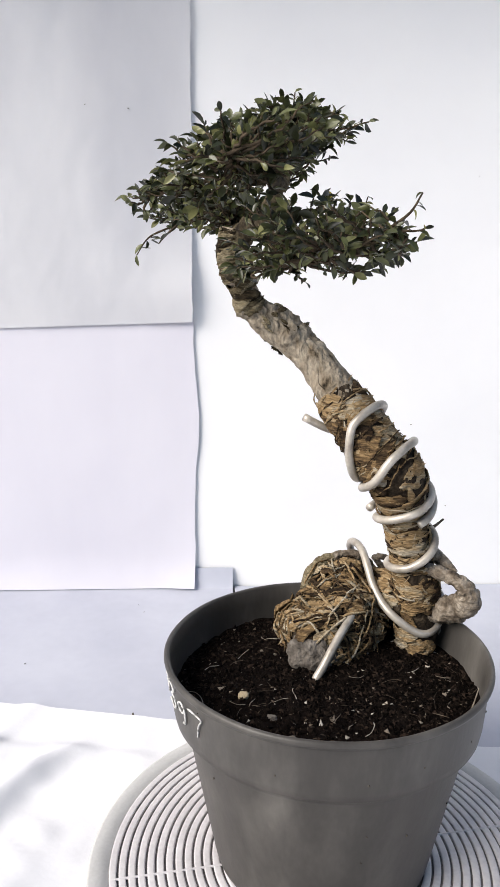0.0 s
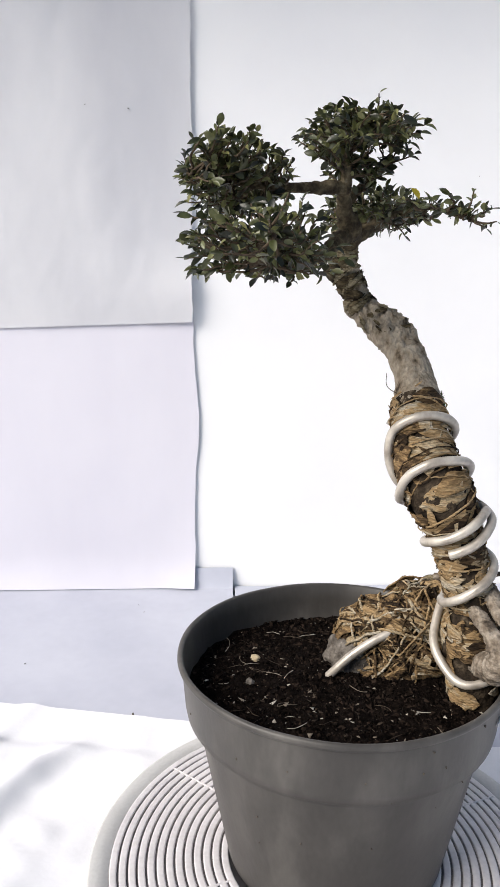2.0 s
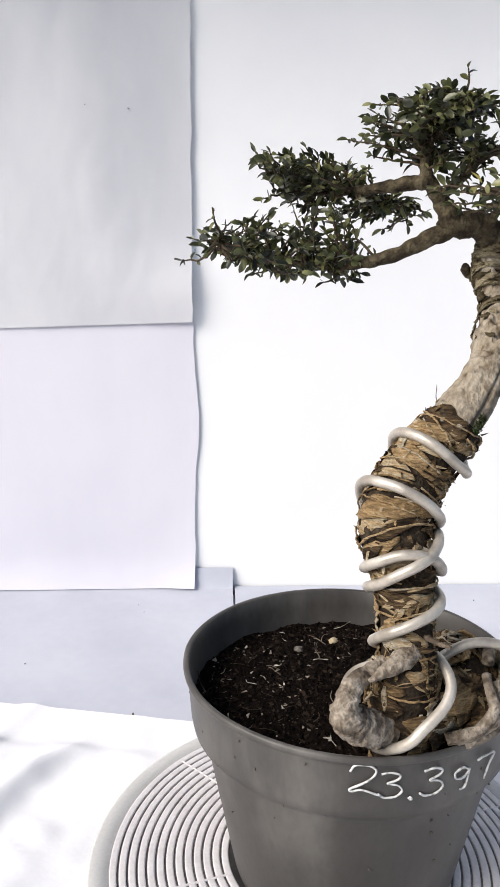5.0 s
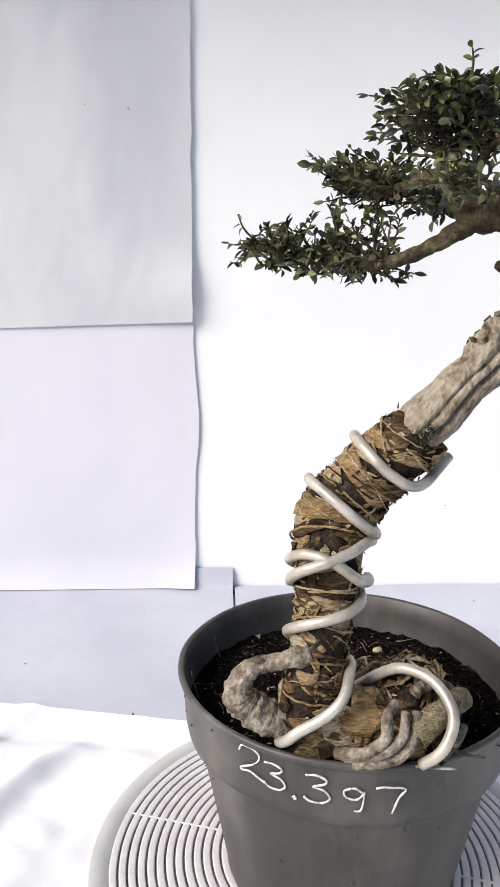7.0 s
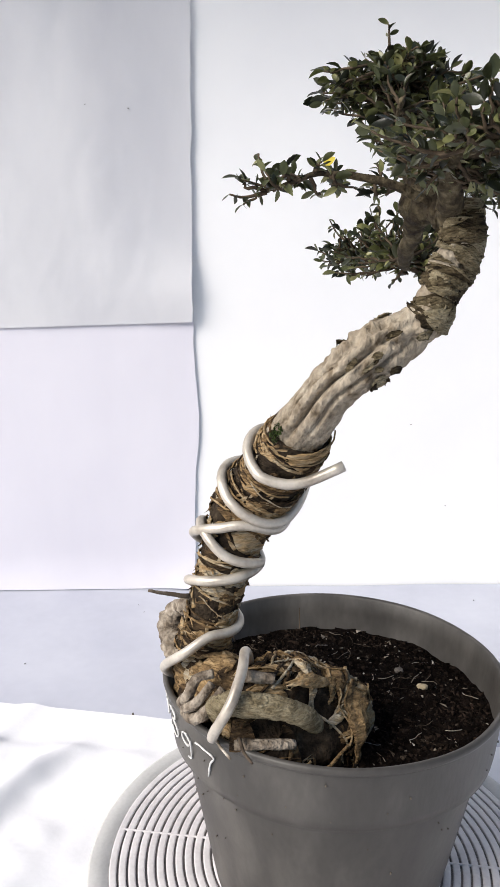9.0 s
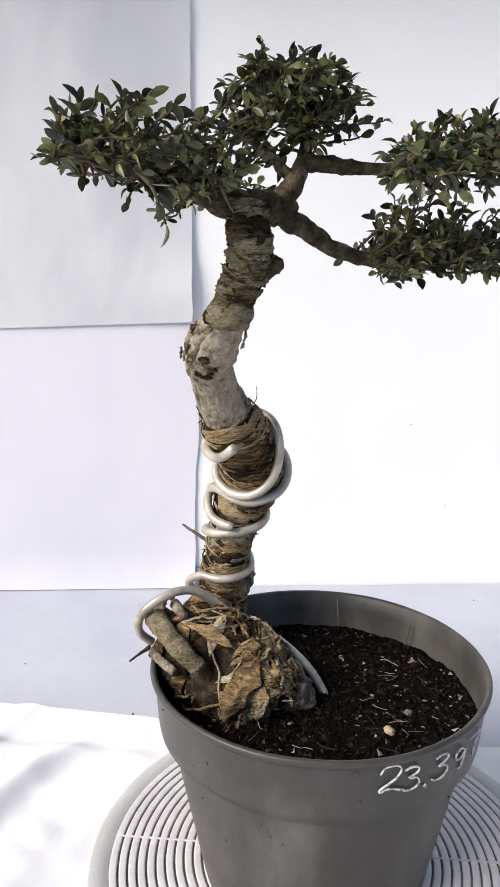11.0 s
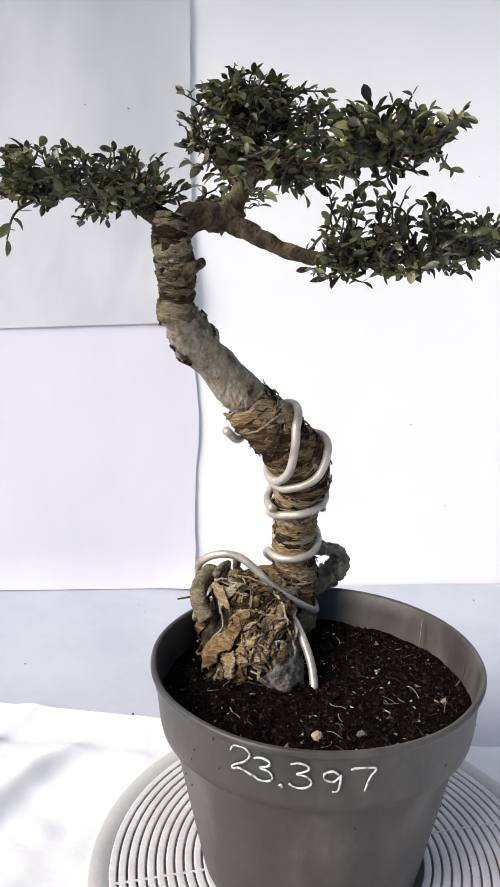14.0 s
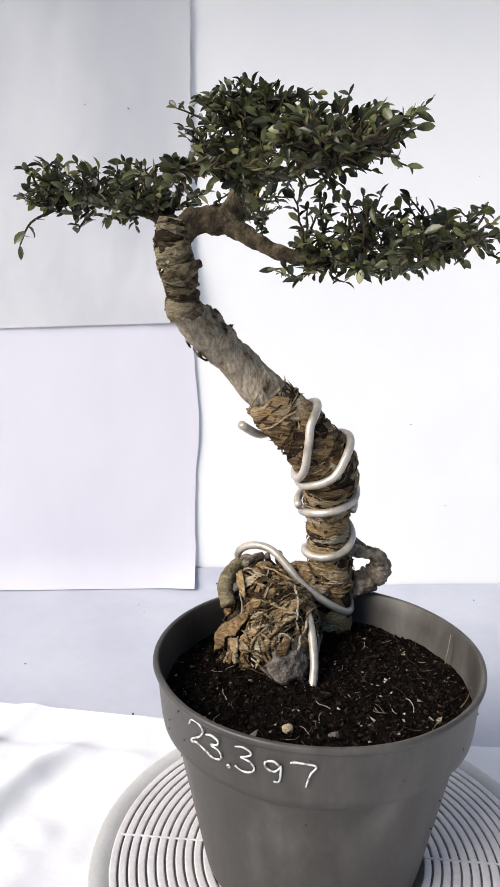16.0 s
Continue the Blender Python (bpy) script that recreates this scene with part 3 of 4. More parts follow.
def wires(parent):
    low = [(0.0430, -0.1030, 0.1430), (0.0520, -0.1060, 0.1530), (0.0570, -0.1000, 0.1680), (0.0480, -0.0890, 0.1785), (0.0340, -0.0800, 0.1790), (0.0230, -0.0720, 0.1700), (0.0120, -0.0650, 0.1580), (-0.0040, -0.0610, 0.1470),
           (-0.0220, -0.0720, 0.1340), (-0.0245, -0.0900, 0.1395), (-0.0195, -0.1010, 0.1485), (-0.0140, -0.1030, 0.1550), (0.0000, -0.1030, 0.1650), (0.0090, -0.0960, 0.1740)]
    a = wire_path([(-30, 0.1790), (40, 0.1815), (114, 0.184), (179, 0.191), (237, 0.1975), (306, 0.205), (362, 0.2118), (411, 0.218), (490, 0.2245), (544, 0.2272), (600, 0.2291), (632, 0.226, 0.002), (680, 0.2195), (715, 0.2194, 0.0015), (750, 0.2213, 0.003)])
    line = soften([*smooth_path(low, 6), *a], 4)
    raw("training_wire", *tube(line, [WIRE_R] * len(line), 12, 0.03, 300), WIRE, parent, "thick pale wire coiled round the trunk base")
    b = wire_path([(150, 0.2140), (195, 0.2162), (253, 0.2233, 0.003), (304, 0.229), (336, 0.235), (375, 0.241), (403, 0.2478), (444, 0.2487), (490, 0.252), (535, 0.2526), (600, 0.251), (659, 0.2495), (709, 0.2503), (742, 0.2526), (792, 0.264), (842, 0.271), (900, 0.2736), (937, 0.2745), (995, 0.275), (1030, 0.2765, 0.002)])
    b = [*b, Vector((0.0405, -0.0600, 0.2640)), Vector((0.0455, -0.0510, 0.2672)), Vector((0.0505, -0.0445, 0.2714)), Vector((0.0555, -0.0382, 0.2757))]
    line = soften(smooth_path(b, 2), 3)
    raw("training_wire", *tube(line, [WIRE_R] * len(line), 12, 0.03, 300), WIRE, parent, "thick pale wire coiled up the trunk with a bent end")
    c = smooth_path([(0.0126, 0.0040, 0.1150), (0.0100, -0.0050, 0.1265), (0.0095, -0.0150, 0.1365), (0.0105, -0.0310, 0.1470), (0.0130, -0.0500, 0.1535), (0.0120, -0.0640, 0.1530), (0.0050, -0.0760, 0.1470)], 8)
    raw("training_wire", *tube(c, [WIRE_R * (0.75 if i < 3 else 1) for i in range(len(c))], 12, 0.03, 300), WIRE, parent, "thick pale wire stuck into the soil")


BOUGHS = [  # points, start radius, end radius
    ([(0.0895, -0.0125, 0.388), (0.0800, -0.0115, 0.3945), (0.0650, -0.0096, 0.3945), (0.0600, -0.0070, 0.4000)], 0.0078, 0.0068),
    ([(0.0650, -0.0096, 0.3930), (0.0530, 0.0000, 0.3860), (0.0379, 0.0088, 0.3776), (0.0200, 0.0240, 0.3725), (0.0026, 0.0395, 0.3721), (-0.0250, 0.0500, 0.3760), (-0.0600, 0.0400, 0.3830)], 0.0056, 0.0009),
    ([(0.0640, -0.0096, 0.3960), (0.0572, -0.0045, 0.4089), (0.0480, -0.0047, 0.4200), (0.0480, -0.0060, 0.4360), (0.0550, -0.0190, 0.4580)], 0.0062, 0.0007),
    ([(0.0500, -0.0047, 0.4170), (0.0400, 0.0100, 0.4160), (0.0316, 0.0242, 0.4150), (0.0220, 0.0580, 0.4160), (0.0080, 0.0850, 0.4180)], 0.0048, 0.0010),
    ([(0.0572, -0.0060, 0.4089), (0.0640, -0.0150, 0.4190), (0.0690, -0.0260, 0.4280), (0.0850, -0.0380, 0.4340)], 0.0032, 0.0009),
    ([(0.0900, -0.0120, 0.3880), (0.1030, -0.0270, 0.3990), (0.1194, -0.0427, 0.4060), (0.1450, -0.0500, 0.4080), (0.1720, -0.0450, 0.4060)], 0.0065, 0.0009),
    ([(0.0860, -0.0140, 0.3930), (0.0720, -0.0370, 0.4040), (0.0570, -0.0600, 0.4065), (0.0450, -0.0800, 0.3990)], 0.0024, 0.0007),
    ([(0.0316, 0.0300, 0.4140), (0.0600, 0.0560, 0.4130), (0.0950, 0.0620, 0.4120)], 0.0026, 0.0008),
]
PADS = [  # centre, half sizes, rise towards -x, twigs, boughs that feed it
    ((-0.015, 0.048, 0.3770), (0.053, 0.042, 0.018), 0.15, 116, (1,)),
    ((0.000, 0.044, 0.3945), (0.036, 0.030, 0.010), 0.0, 26, (1,)),
    ((0.022, 0.063, 0.4195), (0.043, 0.032, 0.0180), 0.20, 138, (3, 7)),
    ((0.073, 0.061, 0.4065), (0.025, 0.021, 0.010), 0.0, 32, (7,)),
    ((0.132, -0.034, 0.411), (0.047, 0.041, 0.0155), 0.0, 150, (5,)),
    ((0.050, -0.008, 0.4445), (0.043, 0.037, 0.0170), 0.0, 155, (2, 4)),
    ((0.062, -0.012, 0.4260), (0.022, 0.020, 0.009), 0.0, 18, (2, 4)),
    ((0.052, -0.044, 0.406), (0.024, 0.030, 0.008), 0.0, 18, (6,)),
    ((0.046, -0.079, 0.400), (0.011, 0.012, 0.009), 0.0, 7, (6,)),
]


def leaf_mesh(name, length, width, fold, curl, mat):
    """An oval pointed leaf folded along its midrib, 20 triangles."""
    rows = [(0.0, 0.06), (0.12, 0.42), (0.34, 0.86), (0.60, 1.0), (0.84, 0.66), (1.0, 0.05)]
    verts, faces = [], []
    for t, w in rows:
        y = t * length
        z = -curl * length * t * t
        h = w * width / 2
        verts += [(-h, y, z + fold * h), (0, y, z), (h, y, z + fold * h)]
    for i in range(5):
        a = i * 3
        faces += [(a, a + 1, a + 4, a + 3), (a + 1, a + 2, a + 5, a + 4)]
    me = bpy.data.meshes.new(name)
    me.from_pydata(verts, [], faces)
    me.materials.append(mat)
    me.shade_smooth()
    return me, verts, faces


def crown(parent):
    rnd = random.Random(11)
    limb_paths = []
    for i, (pts, r0, r1) in enumerate(BOUGHS):
        path = smooth_path(pts, 10)
        path += np.array([[0.0009 * n3(q, 160, 31 + k) for k in range(3)] for q in path])
        radii = np.linspace(r0, r1, len(path)) * np.array([1 + 0.12 * n3(q, 220, 6) for q in path])
        raw("limb", *tube(path, radii, 14, 0.16, 260, i), LIMB, parent)
        limb_paths.append(path)
    tv, tf, leaves = [], [], []
    for (c, h, rise, count, feeds) in PADS:
        pool = np.concatenate([limb_paths[i][len(limb_paths[i]) // 4:] for i in feeds])
        for _ in range(count):
            while True:
                q = np.array([rnd.uniform(-1, 1) for _ in range(3)])
                d = np.linalg.norm(q)
                if 0.25 < d < 1:
                    break
            if q[2] < -0.35 and rnd.random() < 0.6:
                q[2] = -q[2]
            if rnd.random() < 0.75:
                q = q / d * rnd.uniform(0.72, 1.0)
            lump = 1.02 + 0.34 * n3((q[0] + c[0] * 50, q[1], q[2]), 2.4, 3)
            if n3((q[0] + c[1] * 90, q[1], q[2]), 3.1, 17) < -0.28:
                continue
            if rnd.random() < 0.10:
                lump *= 1.14
            tip = np.array(c) + q * np.array(h) * lump
            tip[2] -= rise * (tip[0] - c[0])
            dist = np.linalg.norm((pool - tip) * np.array((1, 1, 1.4)), axis=1)
            k = int(np.argsort(dist)[min(len(dist) - 1, int(rnd.random() ** 2 * 10))])
            root = pool[k]
            mid = (root + tip) / 2 + np.array([rnd.uniform(-0.004, 0.004), rnd.uniform(-0.004, 0.004), rnd.uniform(-0.005, 0.002)])
            path = smooth_path([root, mid, tip], 5)
            path[1:-1] += np.array([[rnd.uniform(-0.0007, 0.0007) for _ in range(3)] for _ in range(len(path) - 2)])
            tube(path, np.linspace(0.0010, 0.0004, len(path)), 5, verts=tv, faces=tf)
            length = np.linalg.norm(tip - root)
            n = max(5, int(length / 0.0028))
            for j in range(n):
                f = 1 - (j / n) * min(1.0, 0.030 / length)
                p = np.array([np.interp(f * (len(path) - 1), range(len(path)), path[:, m]) for m in range(3)])
                dirn = (tip - root) / (length + 1e-9)
                ang = (j % 2) * math.pi + rnd.uniform(-0.9, 0.9) + j * 0.6
                sv = np.cross(dirn, (0.1, 0.2, 1.0))
                sv /= np.linalg.norm(sv) + 1e-9
                uv = np.cross(sv, dirn)
                out = dirn * rnd.uniform(-0.1, 0.9) + sv * math.cos(ang) + uv * math.sin(ang) * 0.7 + np.array((0, 0, 0.25))
                leaves.append((Vector(p), Vector(out).normalized(), rnd.uniform(0.5, 1.12), rnd.uniform(-1.5, 1.5)))
            leaves.append((Vector(tip), Vector(tip - mid).normalized(), rnd.uniform(0.7, 1.1), rnd.uniform(-0.9, 0.9)))
    # hanging end twig with larger leaves
    for pts, size in (([(0.160, -0.020, 0.400), (0.170, -0.006, 0.392), (0.1741, 0.002, 0.380)], 1.2), ([(0.135, 0.0, 0.398), (0.140, 0.006, 0.391), (0.142, 0.010, 0.386)], 1.2),
                      ([(0.0560, -0.0210, 0.456), (0.0570, -0.0230, 0.464), (0.0562, -0.0230, 0.471)], 0.7), ([(-0.050, 0.045, 0.383), (-0.060, 0.038, 0.392), (-0.064, 0.034, 0.401)], 0.7),
                      ([(0.047, -0.078, 0.399), (0.043, -0.087, 0.397), (0.041, -0.093, 0.398)], 0.7), ([(0.047, -0.074, 0.400), (0.042, -0.077, 0.407), (0.039, -0.078, 0.416)], 0.7)):
        path = smooth_path(pts, 5)
        tube(path, np.linspace(0.0009, 0.0004, len(path)), 5, verts=tv, faces=tf)
        for j, f in enumerate((0.45, 0.6, 0.75, 0.88, 1.0)):
            p = path[int(f * (len(path) - 1))]
            leaves.append((Vector(p), Vector((rnd.uniform(-1, 1), rnd.uniform(-1, 1), rnd.uniform(-0.6, 0.6))).normalized(), size * rnd.uniform(0.8, 1.1), rnd.uniform(-0.9, 0.9)))
    raw("twigs", tv, tf, TWIG, parent, "fine dark twigs")["kind"] = "stuff"
    kinds = [leaf_mesh("leaf", 0.0078, 0.0039, 0.40, 0.22, LEAF), leaf_mesh("leaf", 0.0066, 0.0036, 0.25, -0.12, LEAF), leaf_mesh("leaf", 0.0076, 0.0030, 0.8, 0.40, LEAF)]

    def leaf_pose(p, d, s, roll):
        side = d.cross(Vector((0, 0, 1)))
        side = side.normalized() if side.length > 1e-3 else Vector((1, 0, 0))
        up = side.cross(d)
        m = Matrix((side, d, up)).transposed().to_4x4()
        return Matrix.Translation(p) @ m @ Matrix.Rotation(roll, 4, "Y") @ Matrix.Scale(s, 4)

    # the leaves of the outer end that passes nearest are single pieces, the others one mass
    order = sorted(range(len(leaves)), key=lambda i: (leaves[i][0] - Vector((0.14, -0.03, 0.415))).length)
    single = set(order[:300])
    verts, faces = [], []
    for i, (p, d, s, roll) in enumerate(leaves):
        me, bv, bf = kinds[i % 3]
        m = leaf_pose(p, d, s, roll)
        if i in single:
            o = new("leaf", me)
            o.parent = parent
            o.matrix_basis = m
        else:
            b = len(verts)
            verts += [m @ Vector(v) for v in bv]
            faces += [tuple(k + b for k in f) for f in bf]
    raw("foliage", verts, faces, LEAF, parent, "dense small dark green leaves")["kind"] = "stuff"


def bonsai():
    tree = new("bonsai_tree")
    trunk = trunk_mesh(tree)
    lump = lump_mesh(tree)
    rnd = random.Random(3)
    stub = smooth_path([(-0.004, -0.082, 0.1450, 0.0105), (-0.018, -0.0850, 0.1470, 0.0094), (-0.032, -0.0860, 0.1510, 0.0092), (-0.0425, -0.0862, 0.1575, 0.0090), (-0.0455, -0.0858, 0.1640, 0.0078), (-0.0425, -0.0835, 0.1715, 0.0056), (-0.0345, -0.0810, 0.1760, 0.0046), (-0.0210, -0.0790, 0.1780, 0.0046), (-0.0050, -0.0760, 0.1790, 0.0050)], 12)
    rings = [r * (1 + 0.05 * math.sin(i * 0.9) - 0.16 * max(0.0, 1 - abs((i * 0.29 + 0.4 * math.sin(i)) % 1.0 - 0.5) * 7)) for i, r in enumerate(stub[:, 3])]
    raw("root_loop", *tube(stub[:, :3], rings, 40, 0.13, 190), ROOT, tree, "thick pale root bent back into a loop")
    spike = smooth_path([(-0.010, -0.0880, 0.188, 0.0055), (-0.020, -0.0890, 0.1845, 0.0046), (-0.028, -0.0885, 0.1805, 0.0030), (-0.0350, -0.0880, 0.1780, 0.0011)], 6)
    raw("root_splinter", *tube(spike[:, :3], spike[:, 3], 16, 0.3, 200), ROOT, tree, "pale torn root splinter")
    for pts, r in (([(-0.008, -0.080, 0.148), (0.010, -0.082, 0.151), (0.030, -0.082, 0.148), (0.042, -0.078, 0.140)], 0.0138),
                   ([(-0.008, -0.080, 0.150), (0.005, -0.082, 0.142), (0.020, -0.081, 0.134), (0.040, -0.078, 0.128)], 0.0090),
                   ([(0.004, -0.1000, 0.1430), (0.0165, -0.1070, 0.1490), (0.0255, -0.1080, 0.1580), (0.0262, -0.1030, 0.1665), (0.0303, -0.0960, 0.1695)], 0.0031),
                   ([(0.008, -0.1020, 0.1430), (0.0230, -0.1080, 0.1500), (0.0330, -0.1065, 0.1580), (0.0350, -0.0990, 0.1670)], 0.0029),
                   ([(0.012, -0.1030, 0.1410), (0.0290, -0.1065, 0.1465), (0.0390, -0.1030, 0.1560), (0.0408, -0.0960, 0.1660)], 0.0034),
                   ([(0.0400, -0.1000, 0.1560), (0.0500, -0.0940, 0.1625), (0.0610, -0.0790, 0.1620), (0.0655, -0.0660, 0.1570), (0.0630, -0.0560, 0.1470)], 0.0066),
                   ([(0.0400, -0.0870, 0.1700), (0.0450, -0.0820, 0.1715), (0.0520, -0.0730, 0.1710)], 0.0034),
                   ([(0.0520, -0.0950, 0.1420), (0.0610, -0.0840, 0.1440), (0.0670, -0.0700, 0.1430)], 0.0030)):
        path = smooth_path(pts, 8)
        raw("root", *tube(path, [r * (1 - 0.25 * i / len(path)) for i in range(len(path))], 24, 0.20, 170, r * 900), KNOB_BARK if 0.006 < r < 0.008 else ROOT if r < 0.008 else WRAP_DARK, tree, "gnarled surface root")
    # torn fibre straps round trunk and swollen root
    core = AXIS[(AXIS[:, 2] > 0.112) & (AXIS[:, 2] < 0.291)]
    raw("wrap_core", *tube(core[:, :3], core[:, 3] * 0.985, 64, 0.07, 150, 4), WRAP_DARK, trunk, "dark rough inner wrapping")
    for i in range(70):
        v = 0.153 + 0.135 * ((i * 0.618) % 1.0)
        raw("fibre_strap", *strap(on_trunk, rnd.random() * 6.28, v, rnd.uniform(1.3, 3.4), rnd.uniform(0.005, 0.012), rnd.uniform(-0.010, 0.010), rnd.uniform(-0.0006, 0.0012), rnd, 22, 6), FIBRE, trunk)
    for i in range(44):
        u, v, du, tilt = rnd.random() * 6.28, rnd.uniform(0.152, 0.290), rnd.uniform(1.0, 4.5), rnd.uniform(-0.012, 0.012)
        pts = [on_trunk(u + du * k / 14, v + tilt * k / 14 + 0.0008 * n3((k, i, 0), 0.6, 2), 0.0014 + 0.0008 * n3((k, i, 3), 0.5, 2)) for k in range(15)]
        raw("fibre_strand", *tube(pts, [rnd.uniform(0.0003, 0.0007)] * 15, 6, 0.3, 400), FIBRE, trunk)
    for i in range(26):
        raw("fibre_strap", *strap(on_trunk, rnd.random() * 6.28, rnd.uniform(0.152, 0.292), rnd.uniform(0.15, 0.55), rnd.uniform(0.004, 0.010), rnd.uniform(-0.006, 0.006), rnd.uniform(0.0, 0.0013), rnd, 8, 5), FIBRE, trunk)
    for i in range(64):
        raw("bark_band", *strap(on_trunk, rnd.random() * 6.28, 0.346 + 0.049 * ((i * 0.618) % 1.0), rnd.uniform(1.6, 4.4), rnd.uniform(0.0025, 0.0065), rnd.uniform(-0.005, 0.005), rnd.uniform(0.0, 0.0014), rnd, 22, 4), KNOB_BARK, trunk)
    for i in range(30):
        raw("bark_plate", *strap(on_trunk, rnd.random() * 6.28, rnd.uniform(0.325, 0.352), rnd.uniform(0.15, 0.45), rnd.uniform(0.002, 0.004), rnd.uniform(-0.002, 0.002), rnd.uniform(0.0, 0.0008), rnd, 7, 5), KNOB_BARK, trunk)
    for i in range(18):
        raw("fibre_strap", *strap(on_trunk, rnd.random() * 6.28, rnd.uniform(0.120, 0.156), rnd.uniform(0.8, 2.6), rnd.uniform(0.006, 0.014), rnd.uniform(-0.012, 0.012), rnd.uniform(0.0, 0.0016), rnd, 18, 5), FIBRE, trunk)
    link = smooth_path([(-0.012, -0.082, 0.148), (0.000, -0.082, 0.151), (0.016, -0.082, 0.151), (0.032, -0.082, 0.147), (0.044, -0.080, 0.140)], 8)
    _, link_u, link_v = frames_along(link)

    def on_link(u, v, lift):
        k = max(0, min(len(link) - 1, int(v * (len(link) - 1))))
        return Vector(link[k] + (link_u[k] * math.cos(u) + link_v[k] * math.sin(u)) * (0.0145 + lift))

    for i in range(34):
        raw("fibre_strap", *strap(on_link, rnd.random() * 6.28, rnd.uniform(0.1, 0.95), rnd.uniform(0.8, 2.4), rnd.uniform(0.10, 0.30), rnd.uniform(-0.15, 0.15), rnd.uniform(0.0, 0.0015), rnd, 14, 5), FIBRE, trunk)
    for i in range(190):
        u, v = rnd.uniform(-0.3, 3.5), rnd.uniform(-0.85, 0.9)
        if not in_hollow(u, v):
            raw("fibre_strap", *strap(on_lump, u, v, rnd.uniform(0.2, 0.9), rnd.uniform(0.05, 0.22), rnd.uniform(-0.5, 0.5), rnd.uniform(-0.0004, 0.0030), rnd, 12, 4), FIBRE, lump)
    for i in range(200):
        u, v, du, tilt = rnd.uniform(-0.3, 3.4), rnd.uniform(-0.8, 0.8), rnd.uniform(-1.0, 1.0), rnd.uniform(-0.7, 0.7)
        if in_hollow(u, v) or in_hollow(u + du, v + tilt):
            continue
        rise = rnd.uniform(0.0012, 0.0034)
        pts = [on_lump(u + du * k / 10, v + tilt * k / 10 + 0.03 * n3((k, i, 0), 0.6, 2), rise + 0.0014 * n3((k, i, 3), 0.5, 2)) for k in range(11)]
        raw("fibre_strand", *tube(pts, [rnd.uniform(0.0004, 0.0010)] * 11, 6, 0.3, 400), FIBRE, lump)
    # the torn shell that stands off round the hollow
    for u, v, du, dv, tilt, lift in ((0.45, 0.32, 1.2, 0.34, 0.10, 0.0062), (0.35, 0.62, 0.7, 0.20, -0.1, 0.0036), (1.00, -0.35, 0.20, 0.6, 0.05, 0.0050)):
        raw("torn_shell", *strap(on_lump, u, v, du, dv, tilt, lift, rnd, 26, 14, 0.0009), FIBRE, lump, "thin papery shell torn open over pale roots")
    # torn sheaths standing up beside the roots
    for x, y, z, rz, ln in ((0.002, -0.0985, 0.140, 20, 0.022), (0.022, -0.0990, 0.141, -35, 0.016), (0.056, -0.0930, 0.140, 60, 0.020), (0.062, -0.070, 0.133, 95, 0.018), (0.048, -0.040, 0.128, 130, 0.016), (0.016, -0.018, 0.122, 210, 0.014)):
        verts, faces = [], []
        m = pose(x, y, z, rnd.uniform(-30, 10), rnd.uniform(-20, 20), rz)
        for layer in (0, 1):
            for j in range(7):
                for i in range(5):
                    w = 0.006 * (1 - (j / 6) ** 2) + 0.0006
                    q = Vector(((i / 4 - 0.5) * 2 * w + 0.001 * n3((i, j, rz), 0.7, 1), 0.003 * (j / 6) ** 2 + 0.002 * n3((i, j, rz), 0.5, 4) + layer * 0.0004, ln * j / 6 + 0.001 * n3((i, j, rz), 0.9, 8)))
                    verts.append(m @ q)
        for j in range(6):
            for i in range(4):
                a = j * 5 + i
                faces += [(a, a + 1, a + 6, a + 5), (35 + a, 35 + a + 5, 35 + a + 6, 35 + a + 1)]
        raw("torn_sheath", verts, faces, FIBRE, tree, "torn dry leaf sheath")
    # flakes and frayed ends
    verts, faces = [], []
    for i in range(560):
        if i % 2:
            v = rnd.uniform(0.150, 0.292)
            p = on_trunk(rnd.random() * 6.28, v, 0.0008)
            nrm = (p - Vector(trunk_at(v)[:3])).normalized()
        else:
            u, v = rnd.uniform(-0.4, 3.5), rnd.uniform(-0.9, 0.95)
            p, nrm = lump_point(u if not in_hollow(u, v) else u + 1.5, v, 0.0008)
        t = nrm.cross(Vector((rnd.uniform(-1, 1), rnd.uniform(-1, 1), rnd.uniform(-1, 1)))).normalized()
        b2 = nrm.cross(t)
        ln, wd, up = rnd.uniform(0.002, 0.008), rnd.uniform(0.0003, 0.0012), rnd.uniform(0.0, 0.0022)
        k = len(verts)
        verts += [p - b2 * wd, p + b2 * wd, p + t * ln * 0.6 + b2 * wd * 0.8 + nrm * up * 0.4, p + t * ln + nrm * up, p + t * ln * 0.6 - b2 * wd * 0.8 + nrm * up * 0.4, p - nrm * 0.001]
        faces += [(k, k + 1, k + 2, k + 4), (k + 4, k + 2, k + 3), (k, k + 5, k + 1), (k + 1, k + 5, k + 2), (k + 2, k + 5, k + 3), (k + 3, k + 5, k + 4), (k + 4, k + 5, k)]
    raw("bark_flakes", verts, faces, FIBRE, tree, "loose dry bark flakes", smooth=False)["kind"] = "stuff"
